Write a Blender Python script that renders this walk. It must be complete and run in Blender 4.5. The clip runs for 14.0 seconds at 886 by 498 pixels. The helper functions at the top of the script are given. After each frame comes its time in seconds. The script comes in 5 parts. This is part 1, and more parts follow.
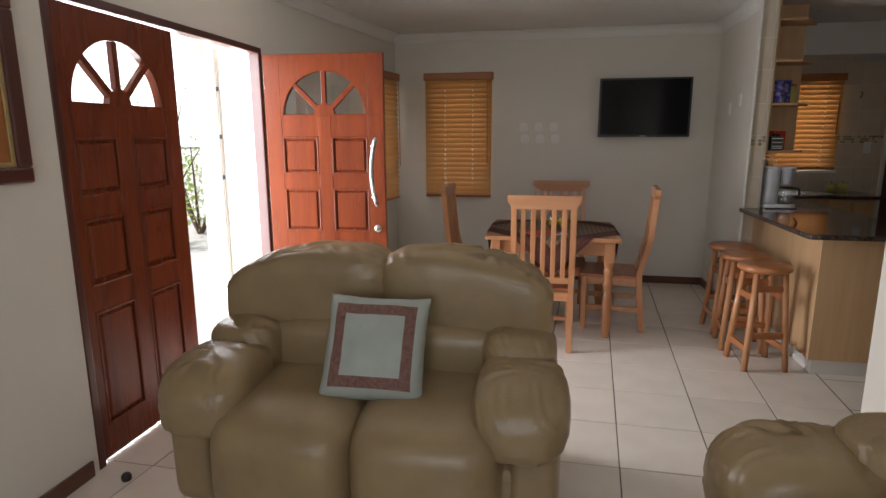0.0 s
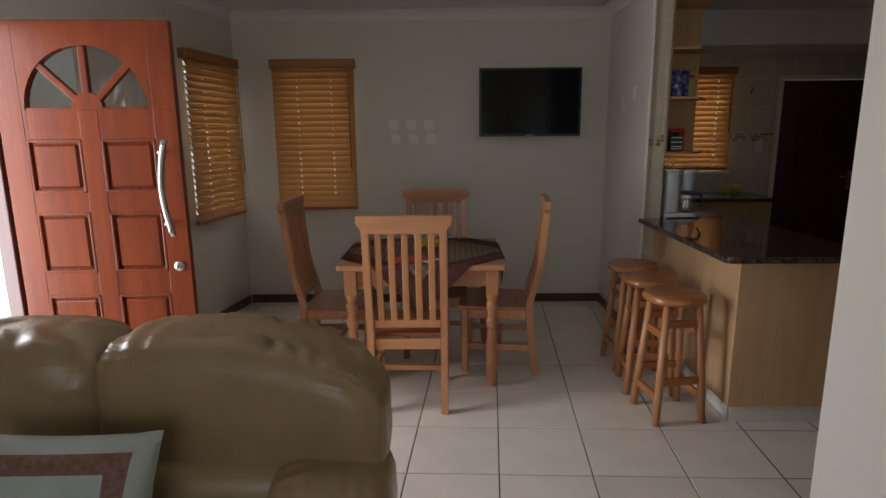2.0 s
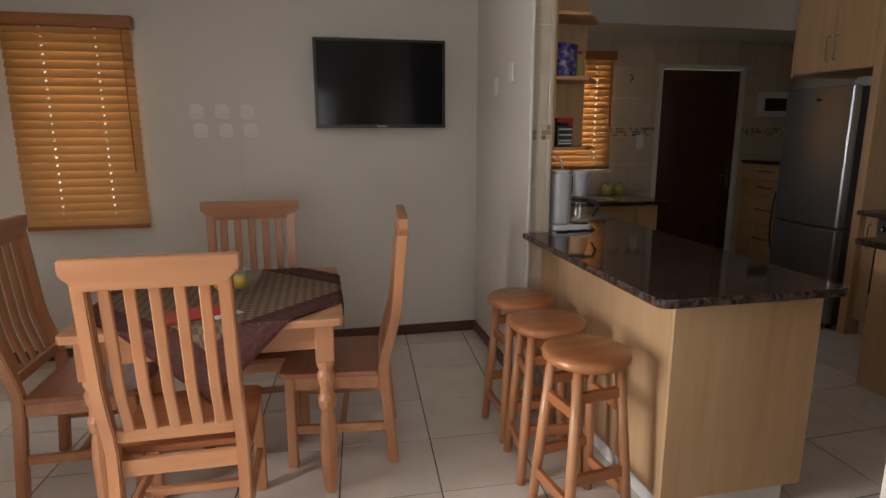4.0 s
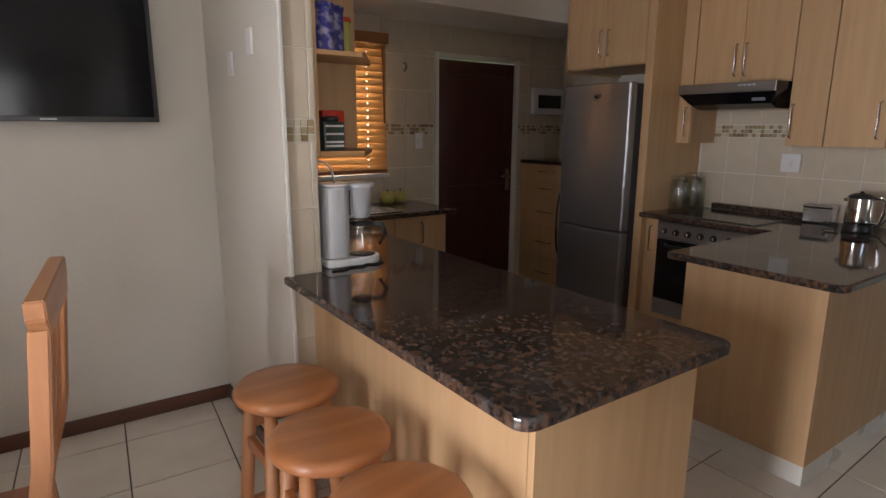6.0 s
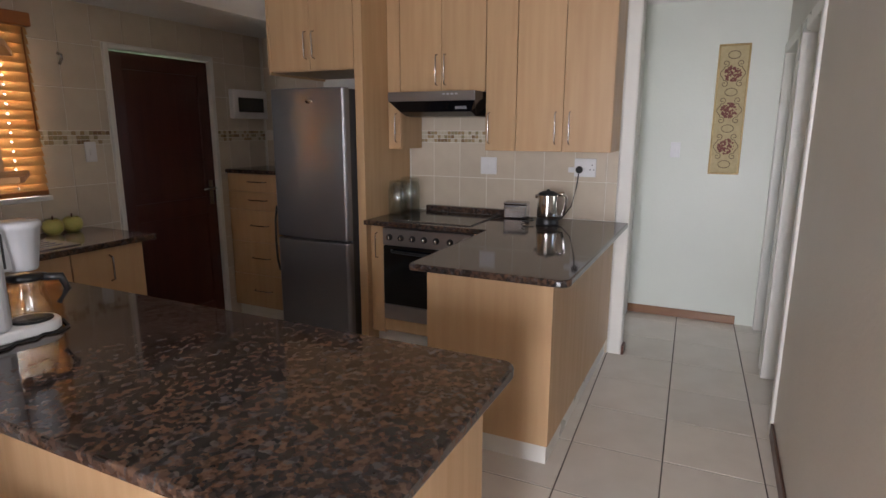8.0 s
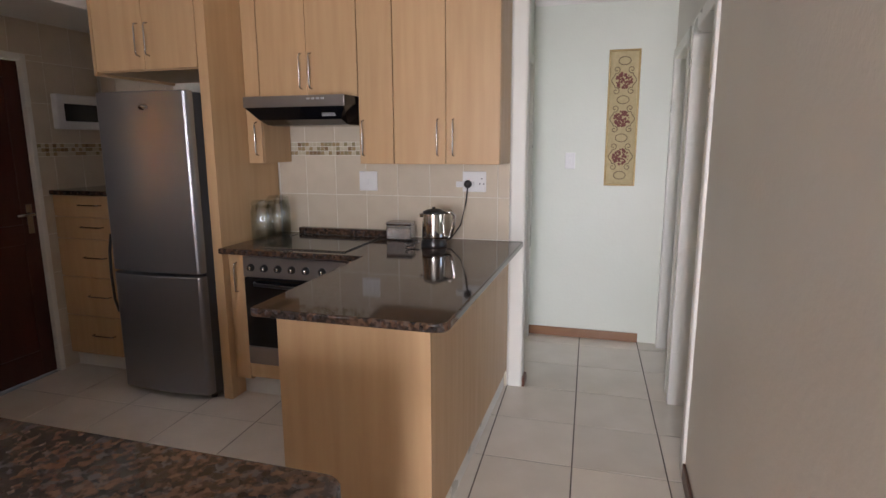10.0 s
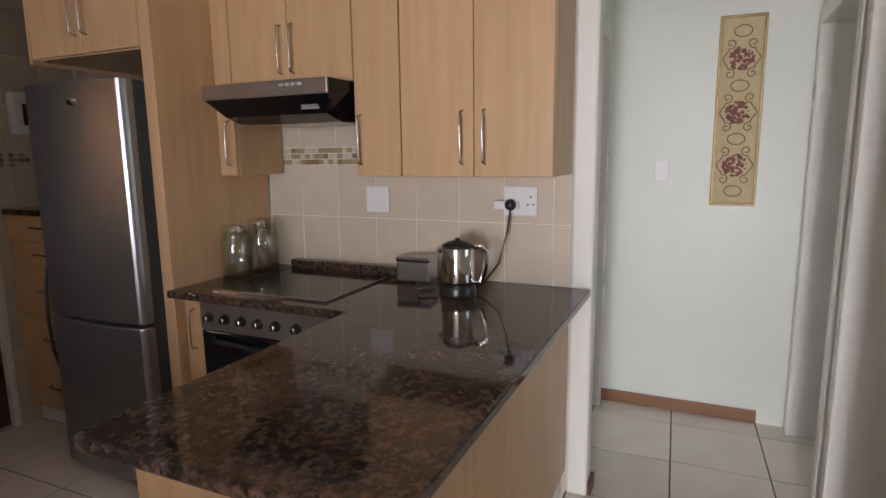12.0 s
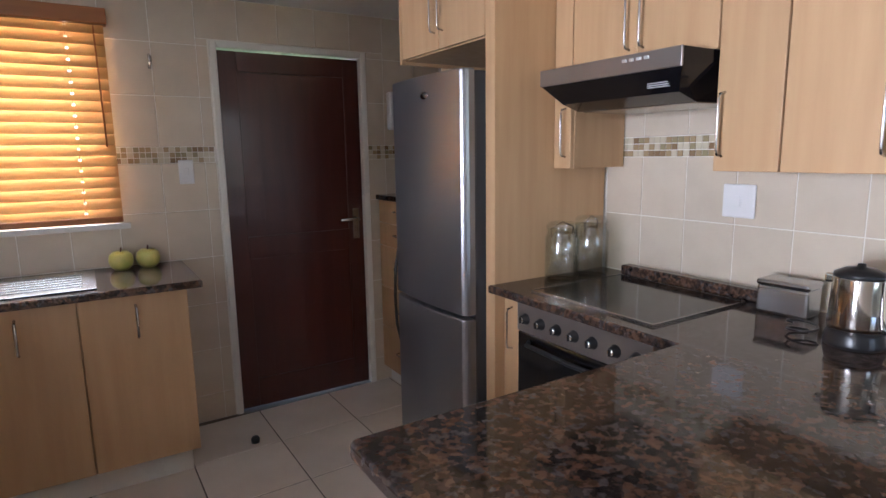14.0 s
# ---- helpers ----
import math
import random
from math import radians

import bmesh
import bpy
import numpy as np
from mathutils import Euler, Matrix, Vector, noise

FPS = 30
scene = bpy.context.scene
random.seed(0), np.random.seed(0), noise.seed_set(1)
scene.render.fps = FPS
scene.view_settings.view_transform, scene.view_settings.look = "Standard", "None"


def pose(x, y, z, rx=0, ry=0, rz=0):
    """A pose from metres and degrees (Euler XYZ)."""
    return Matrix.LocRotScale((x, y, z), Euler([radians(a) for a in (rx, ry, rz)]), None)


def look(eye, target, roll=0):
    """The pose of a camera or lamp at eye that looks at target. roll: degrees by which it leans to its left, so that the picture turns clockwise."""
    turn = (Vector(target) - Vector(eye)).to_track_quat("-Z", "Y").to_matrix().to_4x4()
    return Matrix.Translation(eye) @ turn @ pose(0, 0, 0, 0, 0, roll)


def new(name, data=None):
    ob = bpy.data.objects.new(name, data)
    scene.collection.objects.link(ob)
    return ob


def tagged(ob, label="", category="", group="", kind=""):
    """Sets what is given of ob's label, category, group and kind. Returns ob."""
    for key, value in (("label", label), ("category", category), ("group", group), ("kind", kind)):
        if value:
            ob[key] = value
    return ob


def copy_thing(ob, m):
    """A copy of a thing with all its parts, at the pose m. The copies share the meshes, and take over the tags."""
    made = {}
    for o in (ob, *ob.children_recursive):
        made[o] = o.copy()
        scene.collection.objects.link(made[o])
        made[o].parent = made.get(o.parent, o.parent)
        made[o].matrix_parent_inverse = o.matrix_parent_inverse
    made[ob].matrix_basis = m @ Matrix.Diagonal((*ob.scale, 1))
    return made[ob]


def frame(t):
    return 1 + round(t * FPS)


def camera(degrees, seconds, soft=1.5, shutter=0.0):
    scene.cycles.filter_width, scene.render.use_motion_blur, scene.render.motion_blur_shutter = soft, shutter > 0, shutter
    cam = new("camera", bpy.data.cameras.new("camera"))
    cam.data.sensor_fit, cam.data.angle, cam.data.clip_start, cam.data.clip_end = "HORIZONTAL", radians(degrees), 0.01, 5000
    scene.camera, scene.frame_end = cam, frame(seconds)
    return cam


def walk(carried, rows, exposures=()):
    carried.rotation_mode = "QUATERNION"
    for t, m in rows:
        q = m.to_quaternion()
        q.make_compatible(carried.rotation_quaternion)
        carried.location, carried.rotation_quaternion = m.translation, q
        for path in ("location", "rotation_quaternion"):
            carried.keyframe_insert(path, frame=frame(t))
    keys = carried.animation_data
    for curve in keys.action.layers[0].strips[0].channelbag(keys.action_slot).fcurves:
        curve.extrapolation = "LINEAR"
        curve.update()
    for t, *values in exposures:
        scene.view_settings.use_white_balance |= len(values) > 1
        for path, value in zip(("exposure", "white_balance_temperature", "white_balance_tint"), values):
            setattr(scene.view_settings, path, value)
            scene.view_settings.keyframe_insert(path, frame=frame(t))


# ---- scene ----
cam = camera(75.4, 14.0)
METRES, EYE, TILT, LEAN, TURN = 8.0, 1.5, 0.0, 0.0, 13.1
PATH = [
    (0, (0.226, 0.226, 1.471), (-0.138, 2.154, 1.086), -0.2),
    (0.5, (0.28, 0.412, 1.462), (-0.08, 2.341, 1.077), -0.3),
    (1, (0.317, 0.655, 1.485), (0.072, 2.6, 1.092), -0.3),
    (1.5, (0.343, 0.911, 1.492), (0.244, 2.869, 1.096), -0.4),
    (2, (0.422, 1.212, 1.484), (0.391, 3.172, 1.091), -0.5),
    (4.5, (0.735, 2.546, 1.431), (1.308, 4.419, 1.025), 0.1),
    (5, (0.82, 2.791, 1.435), (1.576, 4.596, 1.025), 0.3),
    (5.5, (0.914, 2.98, 1.436), (1.866, 4.69, 1.024), 0.3),
    (6, (1.032, 3.154, 1.442), (2.148, 4.762, 1.028), 0.3),
    (6.5, (1.106, 3.263, 1.45), (2.41, 4.722, 1.036), 0.3),
    (7, (1.131, 3.366, 1.455), (2.634, 4.621, 1.048), 0.5),
    (7.5, (1.133, 3.415, 1.481), (2.789, 4.456, 1.066), 0.1),
    (8, (1.142, 3.458, 1.484), (2.909, 4.3, 1.074), 0.1),
    (8.5, (1.15, 3.479, 1.501), (2.981, 4.174, 1.093), 0.0),
    (9, (1.226, 3.46, 1.498), (3.099, 4.041, 1.102), -0.1),
    (11.5, (2.475, 3.513, 1.416), (4.362, 4.087, 1.088), -0.9),
    (12, (2.662, 3.567, 1.429), (4.461, 4.38, 1.105), -0.7),
    (12.5, (2.814, 3.709, 1.427), (4.487, 4.755, 1.102), -0.5),
    (13, (2.924, 3.824, 1.427), (4.44, 5.087, 1.101), -0.5),
    (13.5, (2.944, 3.809, 1.433), (4.241, 5.294, 1.096), -0.8),
    (14, (2.948, 3.734, 1.417), (3.988, 5.411, 1.088), -0.9),
]
EXPOSURES = [(0.0, -0.15, 6200, 14), (0.5, -0.25, 6150, 14), (1.0, -0.55, 6150, 14), (1.5, -0.87, 6150, 14), (2.0, -0.78, 6150, 14), (4.5, 0.3, 6400, 16), (5.5, 0.55, 6300, 16), (6.5, 0.95, 6100, 16), (7.5, 1.05, 6050, 17), (9.0, 1.5, 6100, 18), (11.5, 1.4, 6150, 19), (12.5, 1.55, 6050, 19), (14.0, 2.2, 5400, 17)]
walk(cam, [(t, look(eye, target, roll)) for t, eye, target, roll in PATH], EXPOSURES)

# ---- world and large lights ----
world = bpy.data.worlds.new("sky")
scene.world = world
world.use_nodes = True
wn = world.node_tree
sky = wn.nodes.new("ShaderNodeTexSky")
sky.sky_type, sky.sun_disc = "NISHITA", False
sky.sun_elevation, sky.sun_rotation = radians(58), radians(-143)
wn.links.new(sky.outputs[0], wn.nodes["Background"].inputs[0])
wn.nodes["Background"].inputs[1].default_value = 0.15
sun = new("sun", bpy.data.lights.new("sun", "SUN"))
sun.data.energy, sun.data.angle, sun.data.color = 5.0, radians(3), (1, 0.95, 0.87)
sun.matrix_world = look((-3, -4, 8), (0, 0, 0))


def window_light(name, eye, target, w, h, power, color=(1.0, 0.985, 0.96)):
    li = new(name, bpy.data.lights.new(name, "AREA"))
    li.data.shape, li.data.size, li.data.size_y, li.data.energy, li.data.color = "RECTANGLE", w, h, power, color
    li.matrix_world = look(eye, target)
    return li


window_light("door_daylight", (-2.25, 3.3, 1.2), (0, 3.35, 1.05), 0.9, 1.9, 96)
window_light("living_window_daylight", (0.0, -1.42, 1.45), (0.0, 3.0, 1.2), 1.7, 1.4, 26)
window_light("bedroom_window_daylight", (4.6, 0.32, 1.5), (4.9, 3.0, 1.2), 1.3, 1.2, 1.2)
window_light("bathroom_window_daylight", (5.4, 5.4, 1.6), (5.5, 3.0, 1.2), 0.7, 0.8, 1.0)
window_light("kitchen_window_daylight", (2.735, 7.14, 1.57), (2.735, 5.0, 1.3), 0.56, 0.85, 20)
window_light("dining_window_daylight", (-0.73, 6.46, 1.46), (-0.73, 4.0, 1.3), 0.56, 1.1, 13)
window_light("side_window_daylight", (-1.76, 5.82, 1.46), (0.0, 5.55, 1.3), 0.58, 1.1, 9)



# ---- materials ----
def nodes(name):
    m = bpy.data.materials.new(name)
    m.use_nodes = True
    return m, m.node_tree, m.node_tree.nodes["Principled BSDF"]


def link(nt, a, b):
    nt.links.new(a, b)


def mat(name, a, b=None, rough=0.5, metal=0.0, scale=6.0, stretch=(1, 1, 1), bump=0.05, fine=80.0, spread=0.0, rvar=0.1, coat=0.0, detail=4.0, lo=0.3, hi=0.7):
    """Two colours mixed by a coarse noise, fine bump, roughness that varies, and a small change from piece to piece."""
    m, nt, p = nodes(name)
    b = b or tuple(c * 0.9 for c in a)
    tc = nt.nodes.new("ShaderNodeTexCoord")
    mp = nt.nodes.new("ShaderNodeMapping")
    mp.inputs["Scale"].default_value = stretch
    link(nt, tc.outputs["Object"], mp.inputs["Vector"])
    n1 = nt.nodes.new("ShaderNodeTexNoise")
    n1.inputs["Scale"].default_value, n1.inputs["Detail"].default_value = scale, detail
    link(nt, mp.outputs[0], n1.inputs["Vector"])
    n2 = nt.nodes.new("ShaderNodeTexNoise")
    n2.inputs["Scale"].default_value = fine
    link(nt, mp.outputs[0], n2.inputs["Vector"])
    ramp = nt.nodes.new("ShaderNodeValToRGB")
    ramp.color_ramp.elements[0].position, ramp.color_ramp.elements[1].position = lo, hi
    ramp.color_ramp.elements[0].color, ramp.color_ramp.elements[1].color = (*a, 1), (*b, 1)
    link(nt, n1.outputs["Fac"], ramp.inputs[0])
    out = ramp.outputs[0]
    if spread:
        oi = nt.nodes.new("ShaderNodeObjectInfo")
        mr = nt.nodes.new("ShaderNodeMapRange")
        mr.inputs["To Min"].default_value, mr.inputs["To Max"].default_value = 1 - spread, 1 + spread
        link(nt, oi.outputs["Random"], mr.inputs["Value"])
        hsv = nt.nodes.new("ShaderNodeHueSaturation")
        link(nt, mr.outputs[0], hsv.inputs["Value"])
        link(nt, out, hsv.inputs["Color"])
        out = hsv.outputs[0]
    link(nt, out, p.inputs["Base Color"])
    rr = nt.nodes.new("ShaderNodeMapRange")
    rr.inputs["To Min"].default_value, rr.inputs["To Max"].default_value = max(0.02, rough - rvar), min(1, rough + rvar)
    link(nt, n1.outputs["Fac"], rr.inputs["Value"])
    link(nt, rr.outputs[0], p.inputs["Roughness"])
    p.inputs["Metallic"].default_value = metal
    p.inputs["Coat Weight"].default_value = coat
    p.inputs["Coat Roughness"].default_value = 0.1
    if bump:
        bu = nt.nodes.new("ShaderNodeBump")
        bu.inputs["Strength"].default_value, bu.inputs["Distance"].default_value = bump, 0.01
        link(nt, n2.outputs["Fac"], bu.inputs["Height"])
        link(nt, bu.outputs[0], p.inputs["Normal"])
    return m


def wood(name, a, b, axis="z", rough=0.4, scale=5.0, coat=0.1, spread=0.04):
    st = {"x": (0.12, 1.6, 1.6), "y": (1.6, 0.12, 1.6), "z": (1.6, 1.6, 0.12)}[axis]
    return mat(name, a, b, rough, 0, scale * 2.2, st, 0.06, 60, spread, 0.08, coat, 6)


def glass(name, tint=(1, 1, 1), rough=0.0):
    m, nt, p = nodes(name)
    p.inputs["Base Color"].default_value = (*tint, 1)
    p.inputs["Roughness"].default_value = rough
    p.inputs["Transmission Weight"].default_value = 1.0
    p.inputs["IOR"].default_value = 1.45
    return m


def granite_mat():
    m, nt, p = nodes("brown_granite")
    tc = nt.nodes.new("ShaderNodeTexCoord")
    wob = nt.nodes.new("ShaderNodeTexNoise")
    wob.inputs["Scale"].default_value = 55
    link(nt, tc.outputs["Object"], wob.inputs["Vector"])
    mixv = nt.nodes.new("ShaderNodeVectorMath")
    mixv.operation = "MULTIPLY_ADD"
    mixv.inputs[1].default_value = (0.022, 0.022, 0.022)
    link(nt, wob.outputs["Color"], mixv.inputs[0])
    link(nt, tc.outputs["Object"], mixv.inputs[2])
    vo = nt.nodes.new("ShaderNodeTexVoronoi")
    vo.inputs["Scale"].default_value = 58
    link(nt, mixv.outputs[0], vo.inputs["Vector"])
    sep = nt.nodes.new("ShaderNodeSeparateColor")
    link(nt, vo.outputs["Color"], sep.inputs[0])
    ramp = nt.nodes.new("ShaderNodeValToRGB")
    cr = ramp.color_ramp
    cr.elements[0].color = (0.03, 0.025, 0.024, 1)
    cr.elements[1].position, cr.elements[1].color = 0.30, (0.055, 0.038, 0.032, 1)
    for pos, col in ((0.52, (0.105, 0.06, 0.04, 1)), (0.74, (0.13, 0.076, 0.049, 1)), (0.92, (0.085, 0.075, 0.075, 1))):
        e = cr.elements.new(pos)
        e.color = col
    link(nt, sep.outputs[0], ramp.inputs[0])
    sp = nt.nodes.new("ShaderNodeTexNoise")
    sp.inputs["Scale"].default_value, sp.inputs["Detail"].default_value = 62, 6
    link(nt, tc.outputs["Object"], sp.inputs["Vector"])
    r2 = nt.nodes.new("ShaderNodeValToRGB")
    r2.color_ramp.elements[0].position, r2.color_ramp.elements[1].position = 0.43, 0.55
    r2.color_ramp.elements[0].color = (0.22, 0.2, 0.2, 1)
    link(nt, sp.outputs["Fac"], r2.inputs[0])
    mx = nt.nodes.new("ShaderNodeMix")
    mx.data_type, mx.blend_type = "RGBA", "MULTIPLY"
    mx.inputs["Factor"].default_value = 0.7
    link(nt, ramp.outputs[0], mx.inputs["A"])
    link(nt, r2.outputs[0], mx.inputs["B"])
    link(nt, mx.outputs["Result"], p.inputs["Base Color"])
    p.inputs["Roughness"].default_value = 0.06
    return m


def slat_mat():
    """Thin varnished slats that let some daylight glow through."""
    m, nt, p = nodes("amber_slat")
    tr = nt.nodes.new("ShaderNodeBsdfTranslucent")
    tr.inputs["Color"].default_value = (0.80, 0.56, 0.28, 1)
    p.inputs["Base Color"].default_value = (0.50, 0.275, 0.10, 1)
    p.inputs["Roughness"].default_value = 0.4
    ms = nt.nodes.new("ShaderNodeMixShader")
    ms.inputs[0].default_value = 0.22
    link(nt, p.outputs[0], ms.inputs[1])
    link(nt, tr.outputs[0], ms.inputs[2])
    link(nt, ms.outputs[0], nt.nodes["Material Output"].inputs["Surface"])
    return m


def woven_mat(name, a, b, c):
    """A small diamond weave."""
    m, nt, p = nodes(name)
    tc = nt.nodes.new("ShaderNodeTexCoord")
    mp = nt.nodes.new("ShaderNodeMapping")
    mp.inputs["Rotation"].default_value[2] = radians(45)
    link(nt, tc.outputs["Object"], mp.inputs["Vector"])
    ch = nt.nodes.new("ShaderNodeTexChecker")
    ch.inputs["Scale"].default_value = 40
    ch.inputs["Color1"].default_value, ch.inputs["Color2"].default_value = (*a, 1), (*b, 1)
    link(nt, mp.outputs[0], ch.inputs["Vector"])
    n = nt.nodes.new("ShaderNodeTexNoise")
    n.inputs["Scale"].default_value = 160
    link(nt, tc.outputs["Object"], n.inputs["Vector"])
    mx = nt.nodes.new("ShaderNodeMix")
    mx.data_type = "RGBA"
    mx.inputs["B"].default_value = (*c, 1)
    link(nt, n.outputs["Fac"], mx.inputs["Factor"])
    link(nt, ch.outputs[0], mx.inputs["A"])
    link(nt, mx.outputs["Result"], p.inputs["Base Color"])
    p.inputs["Roughness"].default_value = 0.9
    return m


M_WALL = mat("cream_wall_paint", (0.70, 0.67, 0.605), (0.655, 0.625, 0.56), 0.42, scale=1.3, bump=0.12, fine=45, rvar=0.08)
M_CORR = mat("pale_green_wall_paint", (0.72, 0.75, 0.68), (0.67, 0.70, 0.63), 0.4, scale=1.3, bump=0.1, fine=45)
M_CEIL = mat("white_ceiling_paint", (0.78, 0.77, 0.74), (0.72, 0.71, 0.68), 0.8, scale=1.5, bump=0.1, fine=60)
M_PATCH = mat("filler_white_paint", (0.84, 0.82, 0.79), (0.76, 0.74, 0.70), 0.5, scale=9, bump=0.1)
M_TRIM = mat("white_gloss_paint", (0.78, 0.77, 0.72), (0.72, 0.71, 0.66), 0.3, scale=3, bump=0.03)
M_BASE = wood("dark_skirting_wood", (0.13, 0.05, 0.03), (0.09, 0.035, 0.02), "x", 0.35)
M_BASEL = wood("brown_skirting_wood", (0.26, 0.13, 0.06), (0.2, 0.09, 0.04), "y", 0.35)
M_FTILE = mat("glazed_floor_tile", (0.78, 0.715, 0.635), (0.71, 0.645, 0.565), 0.24, scale=5, bump=0.02, fine=30, spread=0.05, rvar=0.07)
M_GROUT = mat("dark_grout", (0.13, 0.11, 0.09), (0.10, 0.08, 0.07), 0.9, scale=12, bump=0.2)
M_WTILE = mat("beige_wall_tile", (0.64, 0.56, 0.445), (0.585, 0.505, 0.395), 0.2, scale=7, bump=0.03, fine=25, spread=0.04)
M_WGROUT = mat("pale_grout", (0.80, 0.77, 0.70), (0.74, 0.71, 0.64), 0.8, scale=12)
M_MOS = [mat("mosaic_%s" % n, c, None, 0.15, scale=20, bump=0) for n, c in (("cream", (0.62, 0.56, 0.42)), ("tan", (0.40, 0.30, 0.17)), ("olive", (0.34, 0.29, 0.17)), ("brown", (0.27, 0.18, 0.10)))]
M_DOOR = wood("mahogany_door_wood", (0.20, 0.046, 0.017), (0.125, 0.027, 0.011), "z", 0.27, coat=0.0)
M_DOOR.node_tree.nodes["Principled BSDF"].inputs["Specular IOR Level"].default_value = 0.25
M_DDARK = wood("dark_door_wood", (0.085, 0.022, 0.015), (0.06, 0.015, 0.011), "z", 0.32, coat=0.2)
M_PINE = wood("oiled_pine", (0.55, 0.27, 0.125), (0.44, 0.19, 0.08), "z", 0.38, coat=0.2)
M_PINEX = wood("oiled_pine_board", (0.55, 0.27, 0.125), (0.42, 0.18, 0.075), "x", 0.38, coat=0.2)
M_SEAT = wood("red_pine_seat", (0.40, 0.15, 0.06), (0.30, 0.10, 0.04), "x", 0.35, coat=0.2)
M_STOOL = wood("honey_pine", (0.48, 0.195, 0.07), (0.35, 0.125, 0.043), "x", 0.33, coat=0.3)
M_OAK = wood("pale_oak_laminate", (0.57, 0.375, 0.2), (0.505, 0.32, 0.165), "z", 0.42, scale=7, coat=0.0)
M_OAKX = wood("oak_laminate_shelf", (0.48, 0.28, 0.135), (0.40, 0.215, 0.09), "x", 0.42, coat=0.0)
M_GRAN = granite_mat()
M_LEATH = mat("olive_tan_leather", (0.285, 0.207, 0.108), (0.235, 0.167, 0.085), 0.33, scale=7, bump=0.12, fine=130, rvar=0.1)
M_STEEL = mat("brushed_steel", (0.47, 0.46, 0.45), (0.45, 0.44, 0.43), 0.26, 1.0, scale=9, bump=0.0, rvar=0.02)
M_FRIDGE = mat("silver_grey_fridge_steel", (0.30, 0.305, 0.325), (0.285, 0.29, 0.31), 0.32, 0.9, scale=1.5, bump=0.0, rvar=0.03)
M_PANEL = mat("satin_steel_panel", (0.31, 0.28, 0.26), (0.27, 0.245, 0.23), 0.36, 0.75, scale=5, bump=0.0, rvar=0.03)
M_CHROME = mat("polished_chrome", (0.75, 0.74, 0.72), None, 0.08, 1.0, bump=0)
M_BLACK = mat("black_plastic", (0.015, 0.015, 0.016), (0.02, 0.02, 0.021), 0.35, scale=10, bump=0.03)
M_BGLASS = mat("black_glass", (0.008, 0.008, 0.009), None, 0.06, bump=0)
M_SCREEN = mat("screen_black", (0.006, 0.006, 0.008), None, 0.12, bump=0)
M_SCREEN.node_tree.nodes["Principled BSDF"].inputs["Specular IOR Level"].default_value = 0.22
M_WHITE = mat("white_plastic", (0.78, 0.78, 0.78), (0.74, 0.74, 0.74), 0.35, scale=12, bump=0.02)
M_GREYP = mat("pale_grey_plastic", (0.58, 0.59, 0.61), (0.52, 0.53, 0.55), 0.35, scale=12, bump=0.02)
M_GLASS = glass("clear_glass")
M_THIN, nt, p = nodes("thin_clear_glass")
p.inputs["Base Color"].default_value, p.inputs["Roughness"].default_value, p.inputs["Metallic"].default_value = (0.9, 0.92, 0.92, 1), 0.03, 1.0
mix, clear = nt.nodes.new("ShaderNodeMixShader"), nt.nodes.new("ShaderNodeBsdfTransparent")
clear.inputs[0].default_value = (0.93, 0.95, 0.94, 1)
mix.inputs[0].default_value = 0.11
link(nt, clear.outputs[0], mix.inputs[1])
link(nt, p.outputs[0], mix.inputs[2])
link(nt, mix.outputs[0], nt.nodes["Material Output"].inputs["Surface"])
M_SLAT = slat_mat()
M_VAL = wood("amber_blind_wood", (0.40, 0.155, 0.04), (0.30, 0.11, 0.03), "x", 0.4)
M_CLOTH = woven_mat("woven_brown_cloth", (0.50, 0.38, 0.26), (0.19, 0.095, 0.07), (0.36, 0.26, 0.18))
M_CLOTHB = mat("maroon_cloth_band", (0.15, 0.045, 0.042), (0.22, 0.095, 0.075), 0.9, scale=60, bump=0.3)
M_PILLOW = mat("grey_green_satin", (0.36, 0.40, 0.36), (0.31, 0.345, 0.31), 0.6, scale=9, bump=0.15, fine=200)
M_PILLOWB = mat("brown_brocade", (0.13, 0.05, 0.04), (0.2, 0.11, 0.085), 0.6, scale=70, bump=0.4, fine=150)
M_APPLE = mat("green_yellow_apple", (0.60, 0.52, 0.16), (0.36, 0.42, 0.09), 0.3, scale=14)
M_LEMON = mat("yellow_lemon", (0.75, 0.52, 0.03), (0.65, 0.42, 0.02), 0.4, scale=30, bump=0.2)
M_RED = mat("red_card", (0.62, 0.05, 0.02), (0.5, 0.04, 0.02), 0.4)
M_PAPER = mat("white_paper", (0.75, 0.74, 0.74), (0.7, 0.69, 0.69), 0.7)
M_BLUE = mat("blue_label", (0.03, 0.03, 0.22), (0.3, 0.28, 0.4), 0.35, scale=30, lo=0.5, hi=0.6)
M_GOLD = mat("gilt_frame", (0.45, 0.33, 0.15), (0.36, 0.26, 0.11), 0.45, 0.4, scale=20)
M_CANVAS = mat("cream_tapestry", (0.62, 0.52, 0.31), (0.55, 0.45, 0.26), 0.9, scale=40, bump=0.3, fine=300)
M_STITCH = mat("dark_stitching", (0.17, 0.11, 0.07), (0.22, 0.16, 0.1), 0.9, scale=60)
M_ROSE = mat("plum_stitching", (0.16, 0.045, 0.06), (0.28, 0.13, 0.09), 0.9, scale=90)
M_PAVE = mat("pale_paving", (0.66, 0.62, 0.56), (0.58, 0.54, 0.48), 0.8, scale=4, bump=0.2)
M_GRASS = mat("lawn", (0.07, 0.12, 0.03), (0.10, 0.15, 0.05), 0.9, scale=3, bump=0.5)
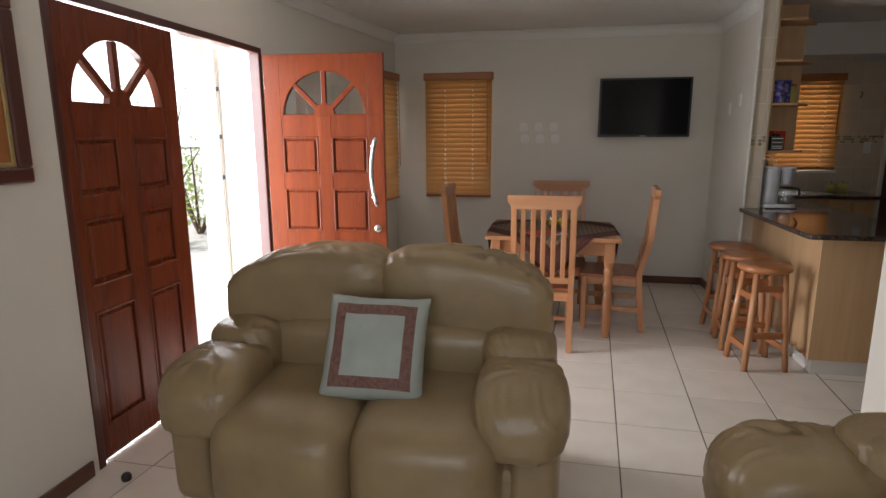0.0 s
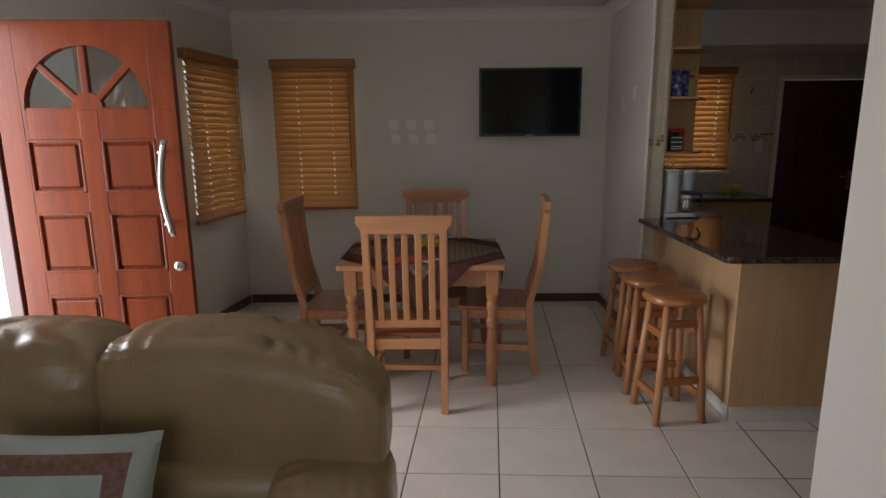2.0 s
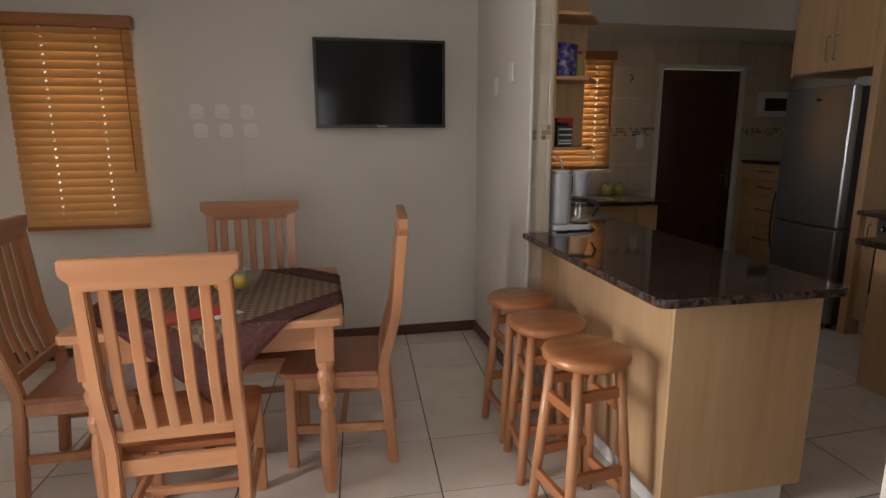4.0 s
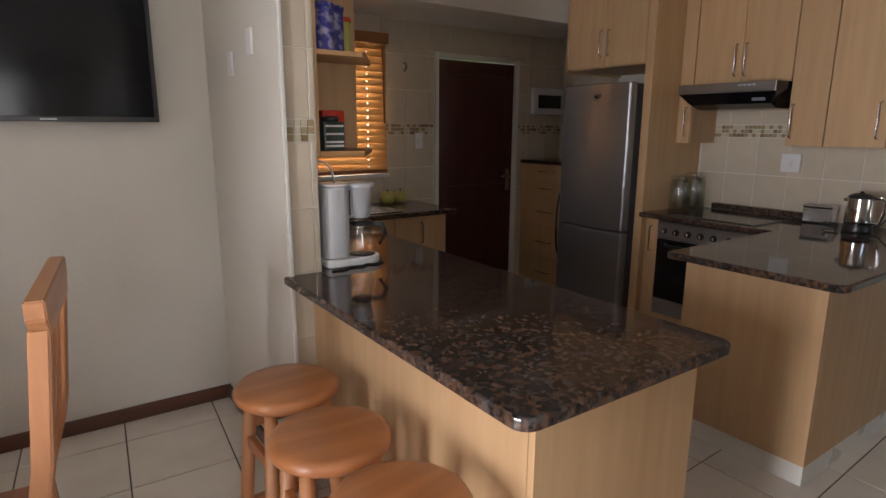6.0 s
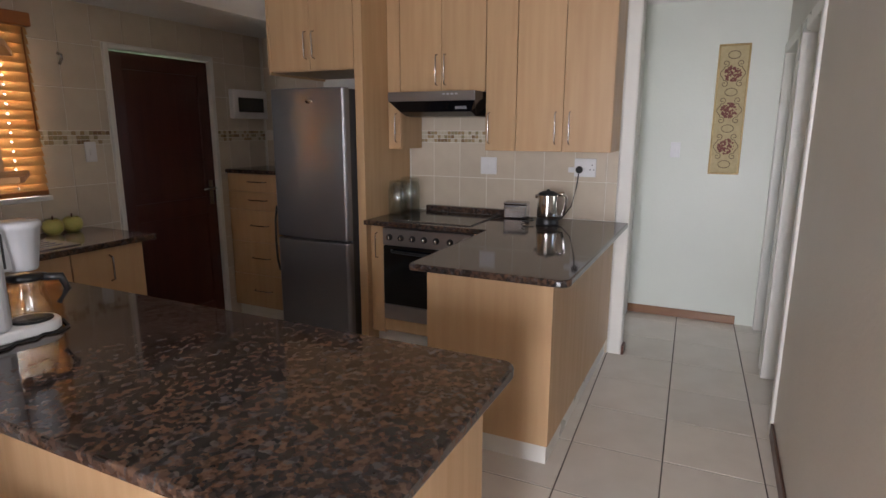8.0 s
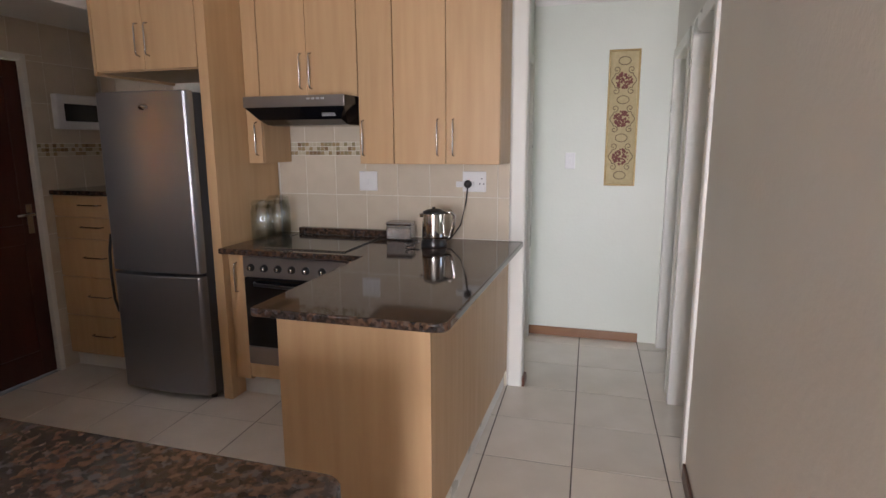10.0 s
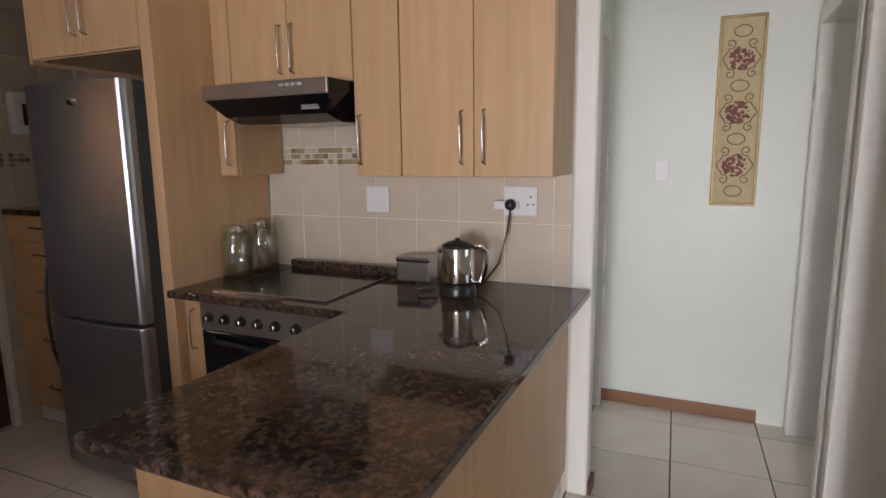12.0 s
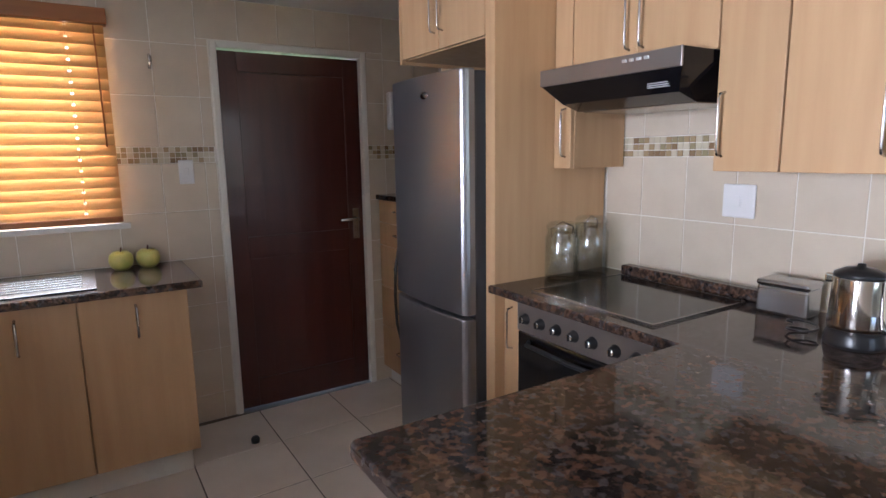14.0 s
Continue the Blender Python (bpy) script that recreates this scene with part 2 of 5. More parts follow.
M_LEAF = mat("bright_leaf", (0.22, 0.36, 0.07), (0.32, 0.44, 0.12), 0.5, scale=9, spread=0.2)
nt = M_LEAF.node_tree
mix, through_leaf = nt.nodes.new("ShaderNodeMixShader"), nt.nodes.new("ShaderNodeBsdfTranslucent")
through_leaf.inputs[0].default_value = (0.55, 0.66, 0.18, 1)
mix.inputs[0].default_value = 0.45
link(nt, nt.nodes["Principled BSDF"].outputs[0], mix.inputs[1])
link(nt, through_leaf.outputs[0], mix.inputs[2])
link(nt, mix.outputs[0], nt.nodes["Material Output"].inputs["Surface"])
M_PLAST = mat("white_outside_plaster", (0.75, 0.73, 0.68), (0.68, 0.66, 0.61), 0.8, scale=3, bump=0.3)


# ---- mesh helpers ----
def mesh(name, bm, material, parent=None, m=None, smooth=False):
    me = bpy.data.meshes.new(name)
    bm.normal_update()
    bm.to_mesh(me)
    bm.free()
    for x in (material if isinstance(material, (list, tuple)) else [material]):
        me.materials.append(x)
    if smooth:
        for p in me.polygons:
            p.use_smooth = True
    ob = new(name, me)
    ob.parent = parent
    if m is not None:
        ob.matrix_basis = m
    return ob


def add_box(bm, a, b, bev=0.0, m=None, seg=2):
    a, b = [min(p, q) for p, q in zip(a, b)], [max(p, q) for p, q in zip(a, b)]
    r = bmesh.ops.create_cube(bm, size=1)
    vs = r["verts"]
    for v in vs:
        v.co = Vector([a[i] + (v.co[i] + 0.5) * (b[i] - a[i]) for i in range(3)])
    if bev:
        es = list({e for v in vs for e in v.link_edges})
        rb = bmesh.ops.bevel(bm, geom=es, offset=bev, segments=seg, profile=0.5, affect="EDGES")
        vs = list({v for f in rb["faces"] for v in f.verts} | {v for v in vs if v.is_valid})
    if m is not None:
        bmesh.ops.transform(bm, matrix=m, verts=vs)
    return vs


def box(name, a, b, material, parent=None, bev=0.004, m=None, seg=2):
    bm = bmesh.new()
    add_box(bm, a, b, bev, None, seg)
    return mesh(name, bm, material, parent, m)


def add_tube(bm, pts, r, n=8):
    """A round rod through points; r is one radius or one for each point."""
    pts = [Vector(p) for p in pts]
    rs = r if isinstance(r, (list, tuple)) else [r] * len(pts)
    rings = []
    for i, p in enumerate(pts):
        d = (pts[min(i + 1, len(pts) - 1)] - pts[max(i - 1, 0)]).normalized()
        s = d.cross(Vector((0.31, 0.17, 0.93) if abs(d.z) < 0.9 else (1, 0, 0))).normalized()
        t = d.cross(s)
        rings.append([bm.verts.new(p + (s * math.cos(k * math.tau / n) + t * math.sin(k * math.tau / n)) * rs[i]) for k in range(n)])
    for i in range(len(rings) - 1):
        for k in range(n):
            bm.faces.new((rings[i][k], rings[i][(k + 1) % n], rings[i + 1][(k + 1) % n], rings[i + 1][k]))
    bm.faces.new(list(reversed(rings[0])))
    bm.faces.new(rings[-1])


def tube(name, pts, r, material, parent=None, n=8, m=None):
    bm = bmesh.new()
    add_tube(bm, pts, r, n)
    bmesh.ops.recalc_face_normals(bm, faces=bm.faces)
    return mesh(name, bm, material, parent, m, True)


def lathe(name, prof, material, parent=None, n=24, m=None, closed=True):
    """A turned shape from (radius, height) pairs."""
    bm = bmesh.new()
    rings = [[bm.verts.new((r * math.cos(k * math.tau / n), r * math.sin(k * math.tau / n), z)) for k in range(n)] for r, z in prof]
    for i in range(len(rings) - 1):
        for k in range(n):
            bm.faces.new((rings[i][k], rings[i][(k + 1) % n], rings[i + 1][(k + 1) % n], rings[i + 1][k]))
    if closed:
        bm.faces.new(list(reversed(rings[0])))
        bm.faces.new(rings[-1])
    bmesh.ops.recalc_face_normals(bm, faces=bm.faces)
    return mesh(name, bm, material, parent, m, True)


def prism(name, outline, z0, z1, material, parent=None, bev=0.0, m=None):
    """An outline in x and y, raised from z0 to z1."""
    bm = bmesh.new()
    lo = [bm.verts.new((x, y, z0)) for x, y in outline]
    hi = [bm.verts.new((x, y, z1)) for x, y in outline]
    bm.faces.new(list(reversed(lo)))
    bm.faces.new(hi)
    n = len(lo)
    for i in range(n):
        bm.faces.new((lo[i], lo[(i + 1) % n], hi[(i + 1) % n], hi[i]))
    bmesh.ops.recalc_face_normals(bm, faces=bm.faces)
    if bev:
        es = [e for e in bm.edges if abs(e.verts[0].co.z - e.verts[1].co.z) < 1e-6]
        bmesh.ops.bevel(bm, geom=es, offset=bev, segments=3, profile=0.5, affect="EDGES")
    return mesh(name, bm, material, parent, m)


def rounded(x0, y0, x1, y1, radii, n=5):
    """A rectangle's outline with its own radius at each corner: (x0 y0), (x1 y0), (x1 y1), (x0 y1)."""
    out = []
    for (cx, cy, sx, sy, a), r in zip(((x0, y0, 1, 1, 180), (x1, y0, -1, 1, 270), (x1, y1, -1, -1, 0), (x0, y1, 1, -1, 90)), radii):
        if r <= 0:
            out.append((cx, cy))
            continue
        for k in range(n + 1):
            t = radians(a + 90 * k / n)
            out.append((cx + sx * r + r * math.cos(t), cy + sy * r + r * math.sin(t)))
    return out


def cushion(name, c, s, material, parent=None, e=0.45, crease=0.012, seed=0, pleat=None, m=None, nu=36, nv=22):
    """A soft stuffed shape: a rounded block with creases. pleat: an axis along which fine gathers run at the ends."""
    bm = bmesh.new()
    sg = lambda v, p: math.copysign(abs(v) ** p, v)
    rows = []
    for j in range(nv + 1):
        v = -math.pi / 2 + math.pi * j / nv
        row = []
        for i in range(nu):
            u = math.tau * i / nu
            p = Vector((sg(math.cos(v), e) * sg(math.cos(u), e), sg(math.cos(v), e) * sg(math.sin(u), e), sg(math.sin(v), e)))
            q = Vector((p.x * s[0] / 2, p.y * s[1] / 2, p.z * s[2] / 2))
            k = noise.noise((q + Vector((seed * 3.7, seed, 0))) * 6) * crease + noise.noise((q + Vector((seed, 0, seed * 2.1))) * 17) * crease * 0.35
            if pleat is not None:
                ax, other = pleat
                k += -abs(p[ax]) ** 3 * crease * 0.9 * (0.5 + 0.5 * math.sin(q[other] * 95 + 6 * noise.noise(q * 7)))
            q += q.normalized() * k
            row.append(q)
        rows.append(row)
    vs = [[bm.verts.new(q + Vector(c)) for q in row] for row in rows[1:-1]]
    bot, top = bm.verts.new(rows[0][0] + Vector(c)), bm.verts.new(rows[-1][0] + Vector(c))
    for j in range(len(vs) - 1):
        for i in range(nu):
            bm.faces.new((vs[j][i], vs[j][(i + 1) % nu], vs[j + 1][(i + 1) % nu], vs[j + 1][i]))
    for i in range(nu):
        bm.faces.new((bot, vs[0][(i + 1) % nu], vs[0][i]))
        bm.faces.new((top, vs[-1][i], vs[-1][(i + 1) % nu]))
    return mesh(name, bm, material, parent, m, True)


def thing(name, label, category, at=(0, 0, 0), rz=0, group="", kind=""):
    ob = new(name)
    ob.matrix_basis = pose(*at, 0, 0, rz)
    return tagged(ob, label, category, group, kind)


def setting(ob, label, category):
    return tagged(ob, label, category, "", "structure")


# ---- the shell ----
CEIL, NORTH, KNORTH, EAST, SOUTH = 2.485, 6.2, 6.9, 4.92, 3.1
BLIND_AT = 1.42


def wall(name, plane, at, thick, lo, hi, top, holes, material, label, z0=0.0):
    """A wall in the plane x = at or y = at, thick towards its outside, with holes (lo, hi, sill, head) right through it."""
    bm = bmesh.new()
    cuts = sorted({lo, hi, *[h[0] for h in holes], *[h[1] for h in holes]})
    for a, b in zip(cuts, cuts[1:]):
        spans, z = [], z0
        for h in sorted([h for h in holes if h[0] <= a and h[1] >= b], key=lambda h: h[2]):
            if h[2] > z:
                spans.append((z, h[2]))
            z = h[3]
        if z < top:
            spans.append((z, top))
        for s, e in spans:
            if plane == "x":
                add_box(bm, (at, a, s), (at + thick, b, e))
            else:
                add_box(bm, (a, at, s), (b, at + thick, e))
    bmesh.ops.remove_doubles(bm, verts=bm.verts, dist=1e-5)
    return setting(mesh(name, bm, material), label, "wall")


wall("wall_north", "y", NORTH, 0.23, -1.63, 1.74, CEIL, [(-1.02, -0.44, 0.9, 2.02)], M_WALL, "cream painted dining wall with a window opening")
# the dining side wall runs a little askew, from the front door to the far corner
SKEW = 8.69
SKEWED = pose(-1.73, 4.04, 0, 0, 0, -SKEW)
wall("wall_west_dining", "x", 0.0, -0.23, 0.0, 2.185, CEIL, [(BLIND_AT + 0.05, BLIND_AT + 0.65, 0.9, 2.02)], M_WALL, "cream painted dining side wall with a window opening").matrix_basis = SKEWED
wall("wall_west_living", "x", -1.73, -0.23, -1.5, 4.12, CEIL, [(2.24, 3.98, 0.0, 2.06)], M_WALL, "cream painted living room wall with a double doorway")
wall("wall_south", "y", -1.5, -0.2, -1.96, 1.92, CEIL, [(-0.9, 0.9, 0.75, 2.15)], M_WALL, "cream painted living room wall with a window opening")
wall("wall_east_living", "x", 1.72, 0.2, -1.5, 2.9, CEIL, [], M_WALL, "cream painted living room side wall")
wall("wall_passage", "y", SOUTH, -0.2, 1.72, 6.1, CEIL, [(4.24, 4.92, 0, 2.0), (5.12, 5.86, 0, 2.0)], M_WALL, "cream painted passage wall with two doorways")
wall("wall_pillar", "x", 1.74, 0.13, 5.18, 7.1, CEIL, [], M_WALL, "cream painted dividing wall between dining room and kitchen")
wall("wall_kitchen_north", "y", KNORTH, 0.2, 1.87, 5.12, CEIL, [(2.45, 3.02, 1.14, 2.0), (3.576, 4.364, 0, 1.965)], M_WGROUT, "kitchen back wall with window and door openings")
wall("wall_kitchen_east", "x", EAST, 0.1, 4.03, KNORTH, CEIL, [], M_WGROUT, "kitchen side wall behind the cooker")
wall("wall_corridor_end", "x", 5.95, 0.15, 2.9, 4.3, CEIL, [], M_CORR, "pale green painted corridor end wall")
wall("wall_corridor_north", "y", 4.05, 0.15, 5.02, 5.95, CEIL, [(5.16, 5.84, 0, 2.0)], M_CORR, "pale painted corridor wall with a doorway")
# plain rooms that close the doorways
wall("wall_bedroom_west", "x", 3.9, -0.1, 0.2, 2.9, CEIL, [], M_WALL, "plain bedroom wall")
wall("wall_bedroom_east", "x", 6.1, 0.1, 0.2, 2.9, CEIL, [], M_WALL, "plain bedroom side wall")
wall("wall_bedroom_south", "y", 0.2, -0.1, 3.8, 6.2, CEIL, [(3.95, 5.25, 0.9, 2.1)], M_WALL, "plain bedroom wall with a window opening")
wall("wall_bathroom_north", "y", 5.6, 0.1, 5.02, 6.2, CEIL, [(5.05, 5.75, 1.2, 2.0)], M_WALL, "plain bathroom wall with a window opening")
wall("wall_bathroom_east", "x", 6.1, 0.1, 4.2, 5.6, CEIL, [], M_WALL, "plain bathroom side wall")
setting(box("ceiling", (-1.96, -1.7, CEIL), (6.3, 7.1, CEIL + 0.12), M_CEIL, bev=0), "white painted ceiling", "ceiling")
setting(box("ceiling_bulkhead", (1.872, 6.32, 2.2), (EAST - 0.002, KNORTH - 0.002, CEIL - 0.003), M_CEIL, bev=0.003), "white boxed-in lower ceiling over the sink", "ceiling")


def coving(name, a, b, inward):
    """A curved cornice from a to b; inward points into the room."""
    a, b, n = Vector((*a, 0)), Vector((*b, 0)), Vector((*inward, 0))
    bm = bmesh.new()
    prof = [(0.002, -0.085), (0.012, -0.085), (0.02, -0.062), (0.04, -0.034), (0.066, -0.016), (0.085, -0.01), (0.085, -0.002), (0.002, -0.002)]
    ends = [[bm.verts.new(p + n * d + Vector((0, 0, CEIL + h))) for d, h in prof] for p in (a, b)]
    for i in range(len(prof)):
        j = (i + 1) % len(prof)
        bm.faces.new((ends[0][i], ends[0][j], ends[1][j], ends[1][i]))
    bm.faces.new(ends[0])
    bm.faces.new(list(reversed(ends[1])))
    bmesh.ops.recalc_face_normals(bm, faces=bm.faces)
    return setting(mesh(name, bm, M_CEIL), "white plaster cornice", "cornice")


coving("trim", (-1.4, NORTH), (1.74, NORTH), (0, -1))
coving("trim", (-1.73, 4.04), (-1.412, NORTH - 0.08), (math.cos(radians(SKEW)), -math.sin(radians(SKEW))))
coving("trim", (1.74, 5.18), (1.74, NORTH - 0.08), (-1, 0))
coving("trim", (5.95, 3.1), (5.95, 4.05), (-1, 0))
coving("trim", (-1.73, -1.5), (-1.73, 4.04), (1, 0))


def skirting(a, b, material, h=0.075):
    x0, x1, y0, y1 = min(a[0], b[0]), max(a[0], b[0]), min(a[1], b[1]), max(a[1], b[1])
    setting(box("baseboard", (x0, y0, 0.001), (x1, y1, h), material, bev=0.004), "dark varnished wooden skirting board", "skirting")


skirting((-1.385, NORTH - 0.015), (1.722, NORTH - 0.001), M_BASE)
setting(box("baseboard", (0.001, 0.02, 0.001), (0.014, 2.165, 0.075), M_BASE, m=SKEWED), "dark varnished wooden skirting board", "skirting")
skirting((1.724, 5.2), (1.739, NORTH - 0.001), M_BASE)
skirting((-1.729, -1.49), (-1.714, 2.2), M_BASE)
skirting((1.705, -1.49), (1.719, 3.1), M_BASE)
skirting((1.72, SOUTH + 0.001), (4.16, SOUTH + 0.014), M_BASE)
skirting((5.935, 3.24), (5.949, 4.05), M_BASEL, 0.07)
setting(box("baseboard", (4.93, 3.925, 0.001), (5.03, 4.026, 0.06), M_BASE), "brown skirting block at the foot of the pier", "skirting")
setting(box("wall_pier", (EAST - 0.002, 3.94, 0), (5.02, 4.03, CEIL), M_TRIM, bev=0.012), "white painted pier at the kitchen's end", "wall")


# ---- doors ----
def door_frame(name, plane, at, lo, hi, head, depth, w, material, label):
    bm = bmesh.new()
    for a, b, s, e in ((lo, lo + w, 0.0, head), (hi - w, hi, 0.0, head), (lo + w, hi - w, head - w, head)):
        if plane == "y":
            add_box(bm, (a, at, s), (b, at + depth, e), 0.006)
        else:
            add_box(bm, (at, a, s), (at + depth, b, e), 0.006)
    return setting(mesh(name, bm, material), label, "door frame")


door_frame("door_frame", "x", -1.80, 2.24, 3.98, 2.06, 0.075, 0.04, M_DDARK, "dark wooden frame of the double front door")
door_frame("door_frame", "y", KNORTH - 0.015, 3.546, 4.394, 1.995, 0.2, 0.034, M_TRIM, "white painted frame of the kitchen door")
door_frame("door_frame", "y", SOUTH - 0.21, 4.18, 4.98, 2.06, 0.225, 0.066, M_TRIM, "white painted door frame in the passage")
door_frame("door_frame", "y", SOUTH - 0.21, 5.06, 5.92, 2.06, 0.225, 0.066, M_TRIM, "white painted door frame at the passage's end")
door_frame("door_frame", "y", 4.035, 5.10, 5.90, 2.06, 0.17, 0.066, M_TRIM, "white painted door frame")


def front_leaf(name, label, at, rz, handle):
    """A mahogany leaf with six raised panels under a fan light. Hinge at x = 0, width along x, thickness along y."""
    W, H, T = 0.82, 2.0, 0.042
    d = thing(name, label, "door", at, rz)
    # stiles and rails, with openings for the panels and the fan
    bm = bmesh.new()
    cols = ((0.11, 0.365), (0.455, 0.71))
    rows = ((0.16, 0.70), (0.815, 1.115), (1.21, 1.465))
    for a, b in ((0, cols[0][0]), (cols[0][1], cols[1][0]), (cols[1][1], W)):
        add_box(bm, (a, -T / 2, 0.01), (b, T / 2, 1.60 if a else H), 0.002)
    add_box(bm, (cols[1][1], -T / 2, 1.6), (W, T / 2, H), 0.002)
    for s, e in ((0.01, rows[0][0]), (rows[0][1], rows[1][0]), (rows[1][1], rows[2][0]), (rows[2][1], 1.60)):
        for a, b in cols:
            add_box(bm, (a, -T / 2 + 0.0015, s), (b, T / 2 - 0.0015, e))
    # the board round the half-round fan
    cx, cz, r = W / 2, 1.60, 0.285
    n = 20
    arc = [(cx + r * math.cos(math.pi * k / n), cz + r * math.sin(math.pi * k / n) * 1.02) for k in range(n + 1)]
    for y in (-T / 2, T / 2):
        lo = [bm.verts.new((x, y, z)) for x, z in arc]
        hi = [bm.verts.new((cols[1][1] - (cols[1][1] - cols[0][0]) * k / n, y, H)) for k in range(n + 1)]
        for k in range(n):
            bm.faces.new((lo[k], lo[k + 1], hi[k + 1], hi[k]))
        for k, x in ((0, cols[1][1]), (n, cols[0][0])):
            v = bm.verts.new((x, y, cz))
            bm.faces.new((lo[k], hi[k], v))
    for k in range(n):
        q = [bm.verts.new((x, y, z)) for (x, z), y in ((arc[k], -T / 2), (arc[k + 1], -T / 2), (arc[k + 1], T / 2), (arc[k], T / 2))]
        bm.faces.new(q)
    add_box(bm, (cols[0][0], -T / 2, H - 0.004), (cols[1][1], T / 2, H))
    bmesh.ops.recalc_face_normals(bm, faces=bm.faces)
    mesh("stiles", bm, M_DOOR, d)
    for a, b in cols:
        for s, e in rows:
            bm = bmesh.new()
            add_box(bm, (a, -0.008, s), (b, 0.008, e))
            add_box(bm, (a + 0.022, -0.0205, s + 0.022), (b - 0.022, 0.0205, e - 0.022), 0.0118, seg=1)
            for z in (s, e - 0.014):
                add_box(bm, (a, -0.023, z), (b, 0.023, z + 0.014), 0.004)
            for x in (a, b - 0.014):
                add_box(bm, (x, -0.023, s), (x + 0.014, 0.023, e), 0.004)
            mesh("panel", bm, M_DOOR, d)
    bm = bmesh.new()
    for ang in (45, 90, 135):
        c, s = math.cos(radians(ang)), math.sin(radians(ang))
        add_box(bm, (0.05, -0.016, -0.016), (r + 0.004, 0.016, 0.016), 0.004, Matrix.Translation((cx, 0, cz)) @ Matrix.Rotation(-radians(ang), 4, "Y"))
    add_box(bm, (cx - r, -0.016, cz - 0.004), (cx + r, 0.016, cz + 0.012), 0.003)
    hub = bmesh.ops.create_cone(bm, cap_ends=True, segments=20, radius1=0.07, radius2=0.07, depth=0.034)
    bmesh.ops.transform(bm, matrix=Matrix.Translation((cx, 0, cz + 0.012)) @ Matrix.Rotation(radians(90), 4, "X"), verts=hub["verts"])
    mesh("fan_bar", bm, M_DOOR, d)
    bm = bmesh.new()
    v = [bm.verts.new((x, 0.0, z)) for x, z in arc]
    bm.faces.new(v)
    g = mesh("pane", bm, M_THIN, d)
    g.visible_shadow = False
    bm = bmesh.new()
    for z in (0.25, 1.02, 1.78):
        add_box(bm, (-0.012, T / 2 - 0.02, z), (0.006, T / 2 + 0.004, z + 0.1), 0.002)
    mesh("hinge", bm, M_STEEL, d)
    if handle:
        pts = [(W - 0.075 - 0.034 * math.cos((k / 12 - 0.5) * math.pi) + 0.03, -T / 2 - 0.06, 1.0 + 0.46 * k / 12) for k in range(13)]
        tagged(tube("handle", pts, [0.0145] * 13, M_STEEL, d, 10), "curved brushed steel pull handle")
        for z in (1.06, 1.40):
            tube("handle_post", [(W - 0.075, -T / 2, z), (W - 0.075, -T / 2 - 0.06, z)], 0.008, M_STEEL, d)
        lathe("lock", [(0.027, 0), (0.027, 0.006), (0.02, 0.012), (0.004, 0.013)], M_STEEL, d, 20, Matrix.Translation((W - 0.055, -T / 2, 0.84)) @ Matrix.Rotation(radians(90), 4, "X"))
    return d


front_leaf("front_door", "open mahogany front door leaf with fan light and steel handle", (-1.70, 3.955, 0.01), 3.5, True)
front_leaf("front_door", "closed mahogany front door leaf with glazed fan light", (-1.76, 2.225, 0.01), 90, False)

kd = thing("kitchen_door", "closed dark stained wooden kitchen door in white frame", "door", (3.582, KNORTH + 0.02, 0.008))
bm = bmesh.new()
for a, b, s, e in ((0, 0.09, 0, 1.92), (0.626, 0.71, 0, 1.92), (0.09, 0.626, 0, 0.16), (0.09, 0.626, 0.84, 0.96), (0.09, 0.626, 1.82, 1.92)):
    add_box(bm, (a, 0, s), (b, 0.04, e), 0.003)
mesh("stiles", bm, M_DDARK, kd)
for s, e in ((0.16, 0.84), (0.96, 1.82)):
    bm = bmesh.new()
    for k in range(6):
        add_box(bm, (0.09 + k * 0.0894, 0.012, s), (0.09 + (k + 1) * 0.0894, 0.03, e), 0.0004)
    add_box(bm, (0.085, 0.031, s), (0.63, 0.036, e))
    mesh("panel", bm, M_DDARK, kd)
tube("handle", [(0.665, 0, 1.02), (0.665, -0.05, 1.02), (0.65, -0.055, 1.02), (0.56, -0.055, 1.02)], 0.009, M_STEEL, kd)
box("lock_plate", (0.647, -0.006, 0.9), (0.683, 0.0, 1.08), M_STEEL, kd, 0.002)
kd.scale = (1.094, 1, 1.014)


